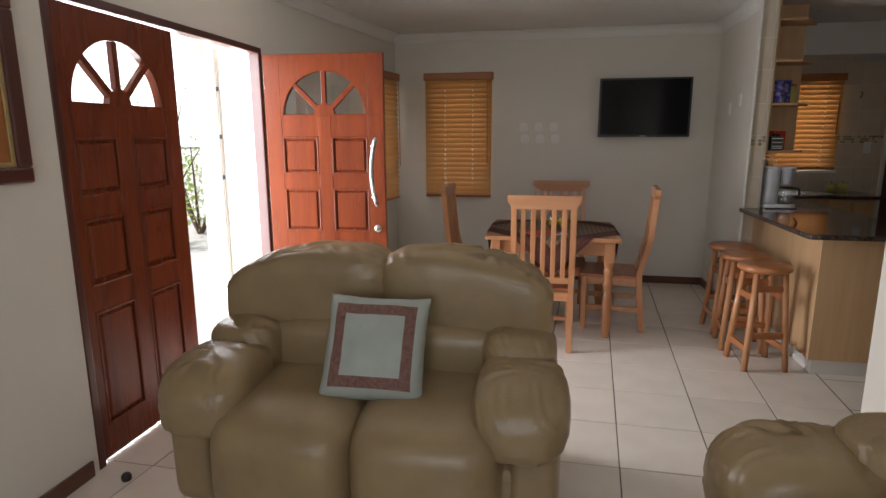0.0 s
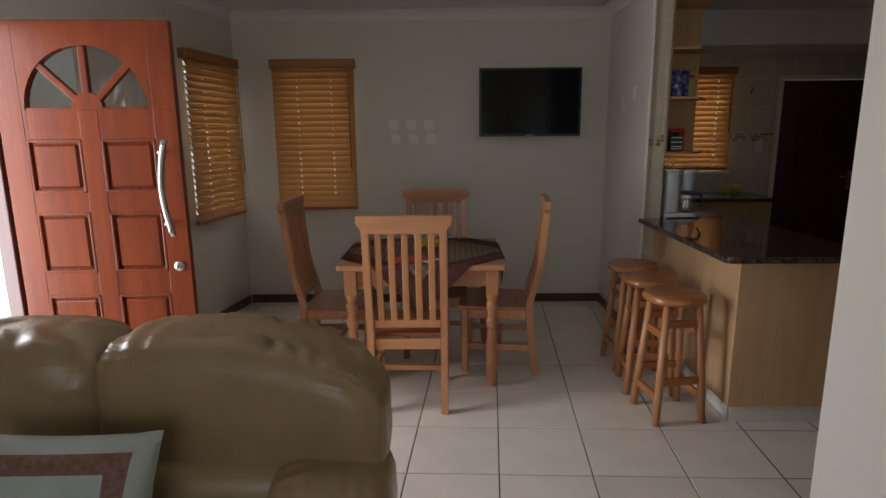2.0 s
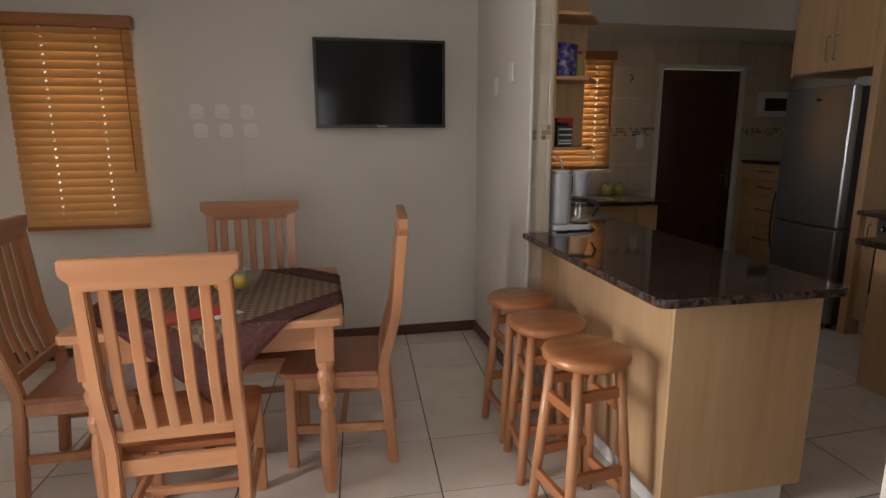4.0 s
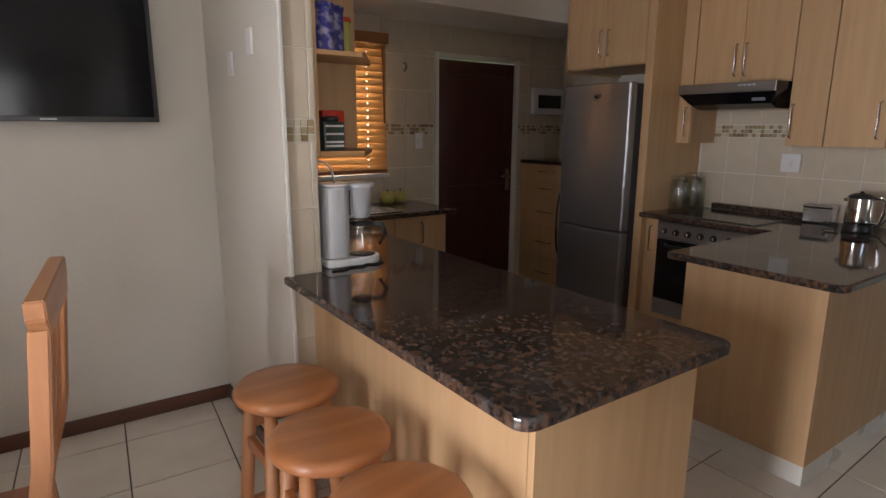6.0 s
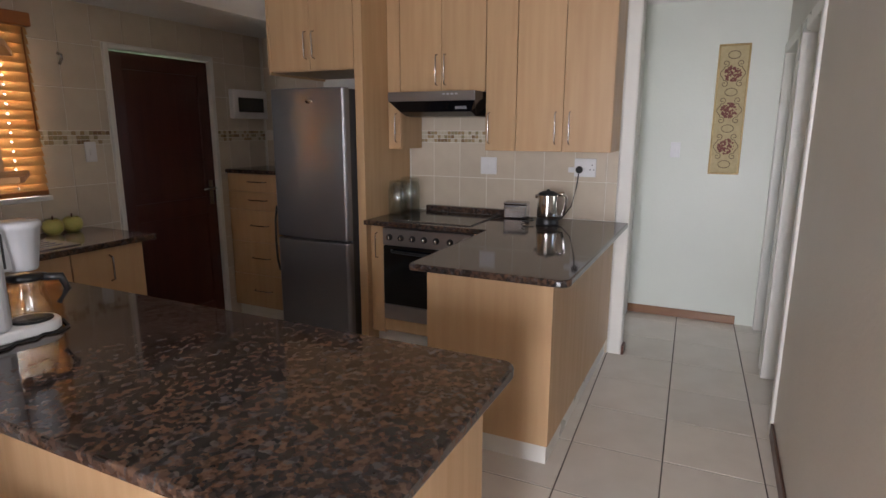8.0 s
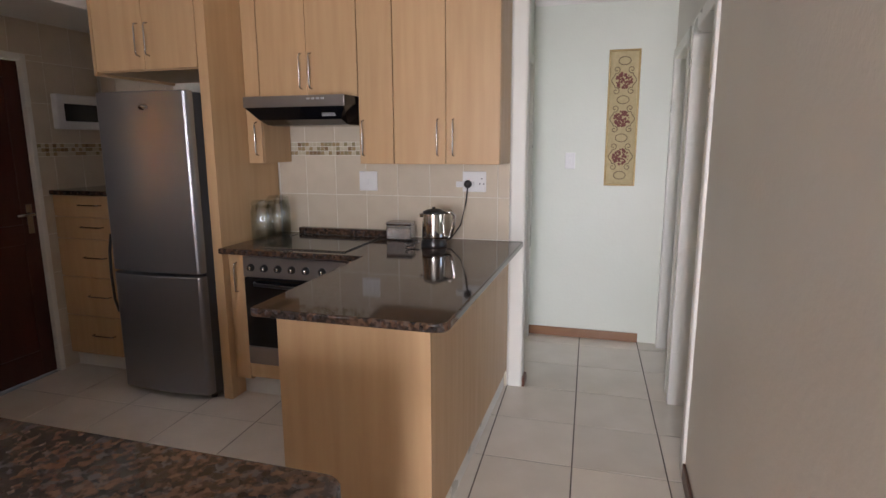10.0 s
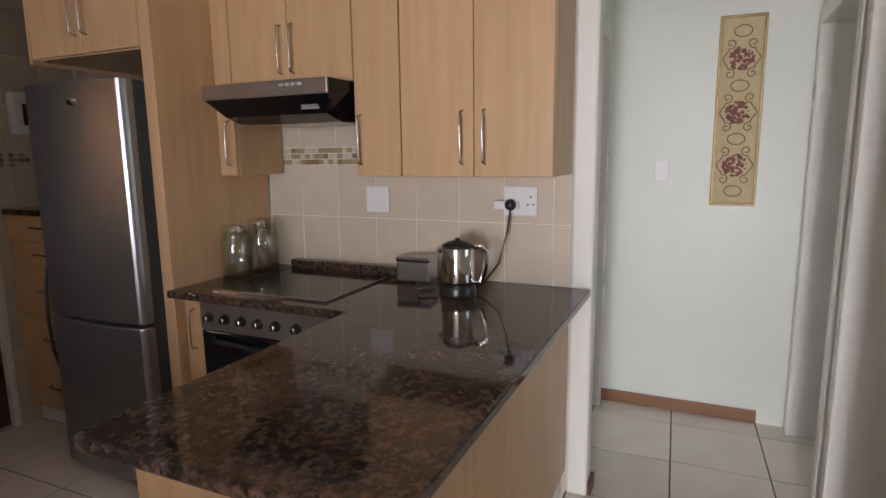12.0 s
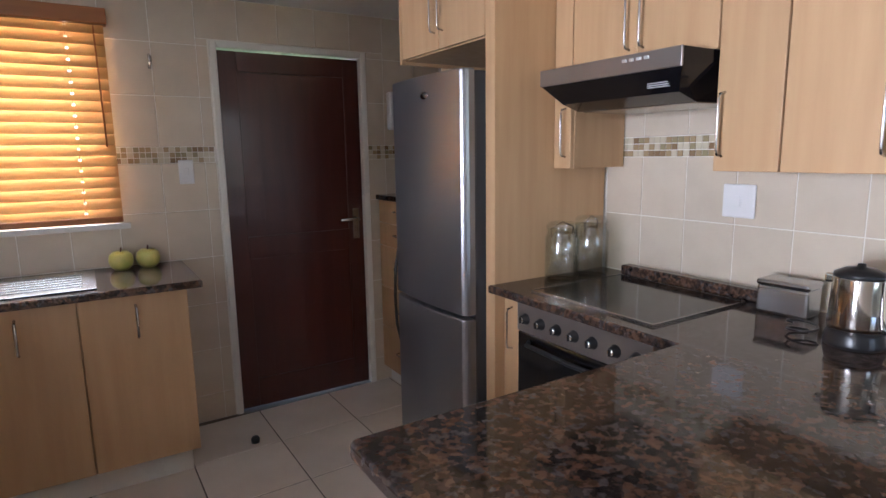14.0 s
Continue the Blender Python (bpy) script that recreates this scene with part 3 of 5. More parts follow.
# ---- wooden blinds and their windows ----
def blind_window(n, at, rz, w, z0, z1, depth, hole_lo, hole_hi, sill, head):
    """A slatted blind on the wall's face at local y = 0, its window in the opening behind it; local x runs along the wall, -y into the room."""
    t = thing("window_%d" % n, "white framed window in a deep opening", "window", at, rz, kind="structure")
    bm = bmesh.new()
    f = 0.045
    for a, b, s, e in ((hole_lo, hole_lo + f, sill, head), (hole_hi - f, hole_hi, sill, head), (hole_lo + f, hole_hi - f, sill, sill + f), (hole_lo + f, hole_hi - f, head - f, head)):
        add_box(bm, (a, depth - 0.06, s), (b, depth - 0.01, e), 0.004)
    mesh("frame", bm, M_TRIM, t)
    g = box("pane", (hole_lo + f, depth - 0.04, sill + f), (hole_hi - f, depth - 0.035, head - f), M_THIN, t, 0)
    g.visible_shadow = False
    b = thing("venetian_blind", "closed amber wooden venetian blind lit from behind", "blind", at, rz, "wooden blinds")
    box("valance", (-0.015, -0.075, z1 - 0.07), (w + 0.015, -0.005, z1), M_VAL, b, 0.006)
    box("bottom_rail", (0.0, -0.06, z0), (w, -0.02, z0 + 0.028), M_VAL, b, 0.006)
    # one slat, with small slots where the cords pass
    bm = bmesh.new()
    cords = [w * 0.24, w * 0.76] if w > 0.62 else [w * 0.5 - 0.0, ]
    if w <= 0.9:
        cords = [w * 0.3, w * 0.72] if n != 3 else [w * 0.17, w * 0.78]
    d, th, sw = 0.0315, 0.0014, 0.006
    crown = lambda y: 0.0042 * (1 - (y / d) ** 2)
    cross = [-d, -0.018, -0.006, 0.006, 0.018, d]
    xs = [0] + [v for c in cords for v in (c - sw, c + sw)] + [w]
    for i, (a, e) in enumerate(zip(xs, xs[1:])):
        for y0, y1 in zip(cross, cross[1:]):
            if i % 2 and y0 == -0.006:
                continue
            for side in (th, -th):
                q = [bm.verts.new((x, y, crown(y) + side)) for x, y in ((a, y0), (e, y0), (e, y1), (a, y1))]
                bm.faces.new(q if side > 0 else q[::-1])
    for y in (-d, d):
        q = [bm.verts.new((x, y, z)) for x, z in ((0, -th), (w, -th), (w, th), (0, th))]
        bm.faces.new(q)
    bmesh.ops.remove_doubles(bm, verts=bm.verts, dist=1e-5)
    bmesh.ops.recalc_face_normals(bm, faces=bm.faces)
    me = bpy.data.meshes.new("slat")
    bm.to_mesh(me)
    bm.free()
    me.materials.append(M_SLAT)
    k = int((z1 - 0.09 - z0 - 0.04) / 0.049)
    for i in range(k + 2):
        s = new("slat", me)
        s.parent = b
        s.matrix_basis = pose(0, -0.04, z0 + 0.045 + i * 0.049, 62, 0, 0)
    for c in cords:
        tube("cord", [(c, -0.04, z0 + 0.02), (c, -0.04, z1 - 0.03)], 0.0012, M_VAL, b, 5)
    tube("wand", [(w - 0.04, -0.082, z1 - 0.08), (w - 0.035, -0.085, z0 + 0.35)], 0.004, M_VAL, b, 6)


blind_window(1, (-1.07, NORTH, 0), 0, 0.68, 0.85, 2.10, 0.23, 0.05, 0.63, 0.9, 2.02)
blind_window(2, SKEWED @ Vector((0, BLIND_AT, 0)), 90 - SKEW, 0.70, 0.83, 2.10, 0.23, 0.05, 0.65, 0.9, 2.02)
blind_window(3, (2.42, KNORTH - 0.012, 0), 0, 0.67, 1.12, 2.08, 0.21, 0.03, 0.60, 1.14, 2.0)
setting(box("trim", (2.40, KNORTH - 0.05, 1.085), (3.12, KNORTH - 0.012, 1.112), M_TRIM), "white window sill over the sink", "sill")


# ---- dining room ----
tv = thing("television", "black flat wall-mounted television, switched off", "television", (1.075, 6.115, 1.46))
box("casing", (-0.42, -0.01, 0.0), (0.42, 0.035, 0.55), M_BLACK, tv, 0.008)
box("screen", (-0.402, -0.012, 0.022), (0.402, -0.0105, 0.534), M_SCREEN, tv, 0)
bm = bmesh.new()
for a, b, s, e in ((-0.42, 0.42, 0.534, 0.55), (-0.42, 0.42, 0, 0.022), (-0.42, -0.402, 0.022, 0.534), (0.402, 0.42, 0.022, 0.534)):
    add_box(bm, (a, -0.018, s), (b, -0.0105, e), 0.002)
mesh("bezel", bm, M_BLACK, tv)
box("bracket", (-0.12, 0.035, 0.15), (0.12, 0.084, 0.4), M_BLACK, tv)
box("badge", (-0.03, -0.0195, 0.006), (0.03, -0.018, 0.013), M_GREYP, tv, 0)
setting(box("trim", (0.17, NORTH - 0.012, 0.62), (0.19, NORTH - 0.001, 1.42), M_WALL, bev=0.002), "painted cable cover on the dining wall", "cable cover")
for i in range(3):
    for j in range(2):
        u, v = -0.06 + i * 0.15 + 0.008 * (-1) ** j, 1.445 + j * 0.115
        p = prism("wall_patch", rounded(-0.042, -0.046, 0.042, 0.046, (0.03, 0.024, 0.032, 0.026)), 0.0006, 0.0010, M_PATCH, None, 0, Matrix.Translation((u, NORTH, v)) @ Matrix.Rotation(radians(90), 4, "X"))
        tagged(p, "pale painted-over round patch on the dining wall", "wall patch", "wall patches")


def dining_chair(at, rz):
    """Faces +y; its back stands at y = 0."""
    c = thing("dining_chair", "honey pine dining chair with curved slat back", "chair", at, rz, "chairs round the table")
    W, Dp = 0.43, 0.42

    def back_y(z):
        t = max(0.0, (z - 0.45) / 0.68)
        b = min(1.0, t / 0.42)
        return -0.038 * b * b * (3 - 2 * b) - 0.062 * t

    def bent(bm, x0, x1, z0, z1, th, n=12):
        rings = []
        for k in range(n + 1):
            z = z0 + (z1 - z0) * k / n
            y = back_y(z) if z > 0.45 else -0.04 * (1 - z / 0.45)
            rings.append([bm.verts.new(p) for p in ((x0, y - th / 2, z), (x1, y - th / 2, z), (x1, y + th / 2, z), (x0, y + th / 2, z))])
        for a, b in zip(rings, rings[1:]):
            for i in range(4):
                bm.faces.new((a[i], a[(i + 1) % 4], b[(i + 1) % 4], b[i]))
        bm.faces.new(list(reversed(rings[0])))
        bm.faces.new(rings[-1])

    for s in (-1, 1):
        bm = bmesh.new()
        x = s * (W / 2 - 0.02)
        bent(bm, x - 0.02, x + 0.02, 0, 1.06, 0.042, 16)
        bmesh.ops.recalc_face_normals(bm, faces=bm.faces)
        bmesh.ops.bevel(bm, geom=[e for e in bm.edges if e.calc_face_angle(0) > 1], offset=0.005, segments=2, affect="EDGES")
        mesh("leg", bm, M_PINE, c)
        box("leg", (x - 0.02, Dp - 0.045, 0), (x + 0.02, Dp - 0.005, 0.43), M_PINE, c, 0.005)
        box("stretcher", (x - 0.011, 0.0, 0.16), (x + 0.011, Dp - 0.04, 0.20), M_PINEX, c, 0.004)
        box("seat_rail", (x - 0.012, 0.02, 0.37), (x + 0.012, Dp - 0.04, 0.43), M_PINEX, c, 0.003)
    for k in range(5):
        bm = bmesh.new()
        x = -0.135 + 0.0675 * k
        bent(bm, x - 0.0165, x + 0.0165, 0.53, 1.06, 0.016, 12)
        bmesh.ops.recalc_face_normals(bm, faces=bm.faces)
        bmesh.ops.bevel(bm, geom=[e for e in bm.edges if e.calc_face_angle(0) > 1], offset=0.003, segments=1, affect="EDGES")
        mesh("back_slat", bm, M_PINE, c)
    # top rail, wider above than below
    y = back_y(1.08)
    bm = bmesh.new()
    sec = [(-0.20, 1.035), (0.20, 1.035), (0.215, 1.06), (0.24, 1.085), (0.24, 1.13), (-0.24, 1.13), (-0.24, 1.085), (-0.215, 1.06)]
    fr = [bm.verts.new((x, y - 0.02, z)) for x, z in sec]
    bk = [bm.verts.new((x, y + 0.02, z)) for x, z in sec]
    bm.faces.new(fr)
    bm.faces.new(list(reversed(bk)))
    for i in range(len(sec)):
        bm.faces.new((fr[i], bk[i], bk[(i + 1) % len(sec)], fr[(i + 1) % len(sec)]))
    bmesh.ops.recalc_face_normals(bm, faces=bm.faces)
    bmesh.ops.bevel(bm, geom=list(bm.edges), offset=0.004, segments=2, affect="EDGES")
    mesh("top_rail", bm, M_PINEX, c)
    box("lower_rail", (-W / 2 + 0.04, back_y(0.52) - 0.012, 0.50), (W / 2 - 0.04, back_y(0.52) + 0.012, 0.545), M_PINEX, c, 0.004)
    box("stretcher", (-W / 2 + 0.04, 0.17, 0.165), (W / 2 - 0.04, 0.195, 0.195), M_PINEX, c, 0.004)
    box("seat_rail", (-W / 2 + 0.04, Dp - 0.04, 0.37), (W / 2 - 0.04, Dp - 0.02, 0.43), M_PINEX, c, 0.003)
    box("seat_rail", (-W / 2 + 0.04, -0.012, 0.37), (W / 2 - 0.04, 0.012, 0.43), M_PINEX, c, 0.003)
    prism("seat", rounded(-W / 2 - 0.005, 0.02, W / 2 + 0.005, Dp + 0.02, (0.01, 0.01, 0.04, 0.04)), 0.43, 0.455, M_SEAT, c, 0.006)
    return c


ch = dining_chair((0.185, 4.12, 0), 0)
ch.scale = (1, 1, 0.965)
copy_thing(ch, pose(0.915, 4.80, 0, 0, 0, 84))
copy_thing(ch, pose(0.31, 5.26, 0, 0, 0, 180))
copy_thing(ch, pose(-0.50, 4.82, 0, 0, 0, -90))

tb = thing("dining_table", "square pine dining table with turned legs", "table", (0.245, 4.79, 0))
prism("table_top", rounded(-0.485, -0.43, 0.485, 0.43, (0.02,) * 4), 0.725, 0.757, M_PINEX, tb, 0.006)
for a, b in (((-0.40, -0.37, 0.62), (0.40, -0.35, 0.725)), ((-0.40, 0.35, 0.62), (0.40, 0.37, 0.725)), ((-0.425, -0.34, 0.62), (-0.405, 0.34, 0.725)), ((0.405, -0.34, 0.62), (0.425, 0.34, 0.725))):
    box("apron", a, b, M_PINEX, tb)
for sx in (-1, 1):
    for sy in (-1, 1):
        x, y = sx * 0.41, sy * 0.355
        bm = bmesh.new()
        add_box(bm, (x - 0.036, y - 0.036, 0.57), (x + 0.036, y + 0.036, 0.725), 0.005)
        prof = [(0.0, 0.02), (0.03, 0.026), (0.1, 0.033), (0.24, 0.036), (0.32, 0.03), (0.36, 0.024), (0.38, 0.034), (0.41, 0.036), (0.43, 0.026), (0.46, 0.024), (0.49, 0.034), (0.51, 0.035), (0.53, 0.026), (0.55, 0.034), (0.572, 0.036)]
        add_tube(bm, [(x, y, z) for z, r in prof], [r for z, r in prof], 14)
        bmesh.ops.recalc_face_normals(bm, faces=bm.faces)
        mesh("leg", bm, M_PINE, tb)

# the cloth lies with its corners hanging over the table's edges
cl = thing("table_cloth", "brown and cream woven cloth draped over the table", "table cloth", (0.245, 4.79, 0.7585))
bm = bmesh.new()
N = 44
half = 0.515
grid = []
for i in range(N + 1):
    row = []
    for j in range(N + 1):
        a, b = -half + 2 * half * i / N, -half + 2 * half * j / N
        x, y = (a - b) * 0.7071, (a + b) * 0.7071
        hx, hy = max(0, abs(x) - 0.492), max(0, abs(y) - 0.437)
        z = 0.002 - hx - hy + 0.0012 * noise.noise((x * 9, y * 9, 0))
        x = math.copysign(min(abs(x), 0.492 + 0.02 * hx), x)
        y = math.copysign(min(abs(y), 0.437 + 0.02 * hy), y)
        row.append(bm.verts.new((x, y, z)))
    grid.append(row)
for i in range(N):
    for j in range(N):
        f = bm.faces.new((grid[i][j], grid[i + 1][j], grid[i + 1][j + 1], grid[i][j + 1]))
        edge = min(i, j, N - 1 - i, N - 1 - j)
        f.material_index = 1 if edge in (0, 1, 4, 5) else (2 if edge in (2, 3) else 0)
bmesh.ops.solidify(bm, geom=list(bm.faces), thickness=-0.002)
mesh("cloth", bm, [M_CLOTH, M_CLOTHB, mat("dusky_rose_band", (0.22, 0.11, 0.09), (0.16, 0.07, 0.06), 0.9, scale=50)], cl, None, True)

bowl = thing("glass_fruit_bowl", "clear cut-glass fruit bowl on the table", "bowl", (0.28, 4.78, 0.763))
bowl.scale = (1.08, 1.08, 1.35)
bm = bmesh.new()
n = 32
prof = [(0.045, 0.0), (0.075, 0.012), (0.105, 0.04), (0.122, 0.078), (0.118, 0.078), (0.1, 0.043), (0.07, 0.018), (0.02, 0.008)]
rings = [[bm.verts.new((r * (1 + 0.03 * (z > 0.03) * math.cos(k * math.tau / 8)) * math.cos(k * math.tau / n), r * (1 + 0.03 * (z > 0.03) * math.cos(k * math.tau / 8)) * math.sin(k * math.tau / n), z + (0.008 * math.cos(k * math.tau / 4 * 2) if z > 0.07 else 0))) for k in range(n)] for r, z in prof]
for a, b in zip(rings, rings[1:]):
    for k in range(n):
        bm.faces.new((a[k], a[(k + 1) % n], b[(k + 1) % n], b[k]))
bm.faces.new(list(reversed(rings[0])))
bm.faces.new(rings[-1])
bmesh.ops.recalc_face_normals(bm, faces=bm.faces)
mesh("bowl", bm, M_THIN, bowl, None, True)
for k, (x, y) in enumerate(((-0.03, -0.02), (0.035, -0.005))):
    l = cushion("lemon", (0, 0, 0), (0.085, 0.062, 0.06), M_LEMON, None, 0.95, 0.002, k, None, pose(0.28 + x, 4.78 + y, 0.812, 0, 0, 30 + 80 * k), 20, 12)
    tagged(l, "ripe yellow lemon in the glass bowl", "lemon", "lemons in the bowl")
tagged(box("red_folder", (-0.11, -0.075, 0), (0.11, 0.075, 0.006), M_RED, None, 0.001, pose(0.17, 4.50, 0.763, 0, 0, 25)), "bright red card folder lying on the table", "folder")
tagged(box("paper_leaflet", (-0.035, -0.055, 0), (0.035, 0.055, 0.003), M_PAPER, None, 0, pose(0.295, 4.48, 0.763, 0, 0, -50)), "white printed paper leaflet on the table", "leaflet")


# ---- living room ----
def stuffed(name, c, s, parent, e, seed, seams=(), gathers=False, droop=0, slope=0.0):
    """A leather cushion. seams: (x from the middle, unused, depth) of sewn grooves that run over the top; gathers: fine folds that fan from them; droop: the side, -1 or 1, on which the top falls away; slope: how far the front falls."""
    bm = bmesh.new()
    sg = lambda v, p: math.copysign(abs(v) ** p, v)
    nu, nv = 84, 44
    rows = []
    off = Vector((seed * 3.7, seed * 1.3, seed * 0.7))
    for j in range(1, nv):
        v = -math.pi / 2 + math.pi * j / nv
        row = []
        for i in range(nu):
            u = math.tau * i / nu
            p = Vector((sg(math.cos(v), e) * sg(math.cos(u), e), sg(math.cos(v), e) * sg(math.sin(u), e), sg(math.sin(v), e)))
            q = Vector((p.x * s[0] / 2, p.y * s[1] / 2, p.z * s[2] / 2))
            n = Vector((p.x / s[0], p.y / s[1], p.z / s[2])).normalized()
            k = 0.007 * noise.noise((q + off) * 5)
            fold = abs(noise.noise((q + off) * 11))
            k -= 0.0002 * max(0.0, 1 - fold * 3)
            if gathers:
                edge = max(0.0, (abs(p.x) - 0.45) / 0.55) if s[0] > s[1] else max(0.0, (abs(p.y) - 0.3) / 0.7)
                along = q.x if s[0] > s[1] else q.y
                across = q.z * 1.3 + q.y if s[0] > s[1] else q.x + q.z * 0.6
                top = max(0.0, (p.z - 0.1) / 0.9)
                k += 0.004 * edge * math.sin(across * 150 + 7 * noise.noise((q + off) * 6))
                k += 0.012 * top * top * math.sin(along * 90 + 9 * noise.noise((q + off) * 5)) * max(0.0, noise.noise((q + off) * 3.2) + 0.35)
            for gx, _, depth in seams:
                k -= 0.055 * depth * math.exp(-((q.x - gx) / 0.012) ** 2) * max(0.0, p.z + 0.15)
            q = q + n * k
            if droop:
                out = max(0.0, droop * p.x + 0.15) / 1.15
                q.z -= max(0.0, p.z + 0.2) * 0.10 * out ** 2
                q.y -= 0.05 * out ** 2
            q.z -= slope * max(0.0, -p.y) ** 2
            row.append(bm.verts.new(q + Vector(c)))
        rows.append(row)
    for a, b in zip(rows, rows[1:]):
        for i in range(nu):
            bm.faces.new((a[i], a[(i + 1) % nu], b[(i + 1) % nu], b[i]))
    bm.faces.new(list(reversed(rows[0])))
    bm.faces.new(rows[-1])
    return mesh(name, bm, M_LEATH, parent, None, True)


def leather_seat(name, label, category, at, rz, seats, arms=True):
    """An overstuffed leather seat that faces -y, its middle at x = 0, its back at y = 0.45."""
    o = thing(name, label, category, at, rz)
    w = 0.56
    half = seats * w / 2
    box("base", (-half - 0.10, -0.36, 0.05), (half + 0.10, 0.40, 0.32), M_LEATH, o, 0.05, None, 4)
    box("back_frame", (-half - 0.05, 0.22, 0.2), (half + 0.05, 0.42, 0.78), M_LEATH, o, 0.07, None, 4)
    for k in range(seats):
        x = -half + w * (k + 0.5)
        s = 1 if x > 0 else -1
        out = s if seats == 2 else 0
        stuffed("seat_cushion", (x, -0.12, 0.305), (w + 0.035, 0.78, 0.42), o, 0.44, k + 1, [], False, 0, 0.035)
        stuffed("lumbar_cushion", (x - 0.01 * out, 0.15, 0.555), (w + 0.06, 0.27, 0.30), o, 0.55, k + 9)
        stuffed("head_cushion", (x + 0.082 * out, 0.235, 0.785), (0.785 if seats == 2 else 0.84, 0.33, 0.45), o, 0.43, k + 13, [(0.085 * s, 0.0, 0.34)] if out else [(0.14, 0, 0.2), (-0.2, 0, 0.2)], True, out)
    for s in (-1, 1):
        x = s * (half + 0.115)
        stuffed("arm_front", (x - s * 0.045, -0.21, 0.52), (0.36, 0.46, 0.25), o, 0.60, 21 + s, [], True, 0, 0.07)
        stuffed("arm_rear", (x - s * 0.06, 0.08, 0.585), (0.32, 0.36, 0.25), o, 0.62, 25 + s, [], True)
        stuffed("arm_side", (x + s * 0.005, -0.02, 0.26), (0.20, 0.72, 0.46), o, 0.36, 29 + s)
    for x in (-half, half):
        for y in (-0.3, 0.32):
            lathe("foot", [(0.025, 0.0), (0.03, 0.06)], M_BLACK, o, 12, pose(x, y, 0))
    return o


leather_seat("two_seat_sofa", "olive brown overstuffed leather two-seat recliner sofa", "sofa", (-0.468, 2.42, 0), 1.5, 2).scale = (0.962, 1, 0.985)
leather_seat("leather_armchair", "olive brown overstuffed leather recliner armchair", "armchair", (1.16, 1.54, 0), -90, 1).scale = (1, 1, 0.965)

pl = thing("scatter_cushion", "grey-green satin cushion with brown brocade border on sofa", "cushion", (-0.43, 2.17, 0.475), 0)
bm = bmesh.new()
N = 28
for side in (-1, 1):
    g = []
    for i in range(N + 1):
        row = []
        for j in range(N + 1):
            u, v = 2 * i / N - 1, 2 * j / N - 1
            puff = (max(0, (1 - u ** 4) * (1 - v ** 4))) ** 0.6
            pinch = 1 - 0.05 * (1 - abs(u) ** 2) * abs(v) ** 3
            pinch2 = 1 - 0.05 * (1 - abs(v) ** 2) * abs(u) ** 3
            row.append(bm.verts.new((u * 0.205 * pinch2, side * (0.072 * puff + 0.010 * noise.noise((u * 2.2, v * 2.2, side * 3)) + 0.006 * noise.noise((u * 6, v * 4, side * 5)) * puff), 0.21 + v * 0.21 * pinch)))
        g.append(row)
    for i in range(N):
        for j in range(N):
            f = bm.faces.new((g[i][j], g[i + 1][j], g[i + 1][j + 1], g[i][j + 1]))
            e = min(i, j, N - 1 - i, N - 1 - j)
            f.material_index = 1 if 3 <= e <= 5 and (N - 1 - j == e or True) else 0
bmesh.ops.remove_doubles(bm, verts=bm.verts, dist=0.004)
bmesh.ops.recalc_face_normals(bm, faces=bm.faces)
mesh("cover", bm, [M_PILLOW, M_PILLOWB], pl, pose(0, 0.0, 0.0, -30, 1.5, 4), True)

pf = thing("picture_frame", "dark red wooden picture frame on the wall", "picture", (-1.728, 1.74, 1.305))
bm = bmesh.new()
for a, b, s, e in ((-0.35, 0.35, 0, 0.06), (-0.35, 0.35, 0.62, 0.68), (-0.35, -0.29, 0.06, 0.62), (0.29, 0.35, 0.06, 0.62)):
    add_box(bm, (0, a, s), (0.03, b, e), 0.008)
mesh("moulding", bm, M_DDARK, pf)
bm = bmesh.new()
for a, b, s, e in ((-0.29, 0.29, 0.06, 0.078), (-0.29, 0.29, 0.602, 0.62), (-0.29, -0.272, 0.078, 0.602), (0.272, 0.29, 0.078, 0.602)):
    add_box(bm, (0.012, a, s), (0.02, b, e), 0.003)
mesh("slip", bm, M_GOLD, pf)
box("print", (0.0, -0.29, 0.06), (0.012, 0.29, 0.62), M_VAL, pf, 0)
tagged(lathe("door_stop", [(0.02, 0), (0.022, 0.02), (0.014, 0.032), (0.003, 0.034)], M_BLACK, None, 14, pose(-1.56, 2.2, 0.0)), "small round black rubber door stop on floor", "door stop", "door stops")
tagged(lathe("door_stop", [(0.02, 0), (0.022, 0.02), (0.014, 0.032), (0.003, 0.034)], M_BLACK, None, 14, pose(3.55, 6.52, 0.0)), "small round black rubber door stop on floor", "door stop", "door stops")


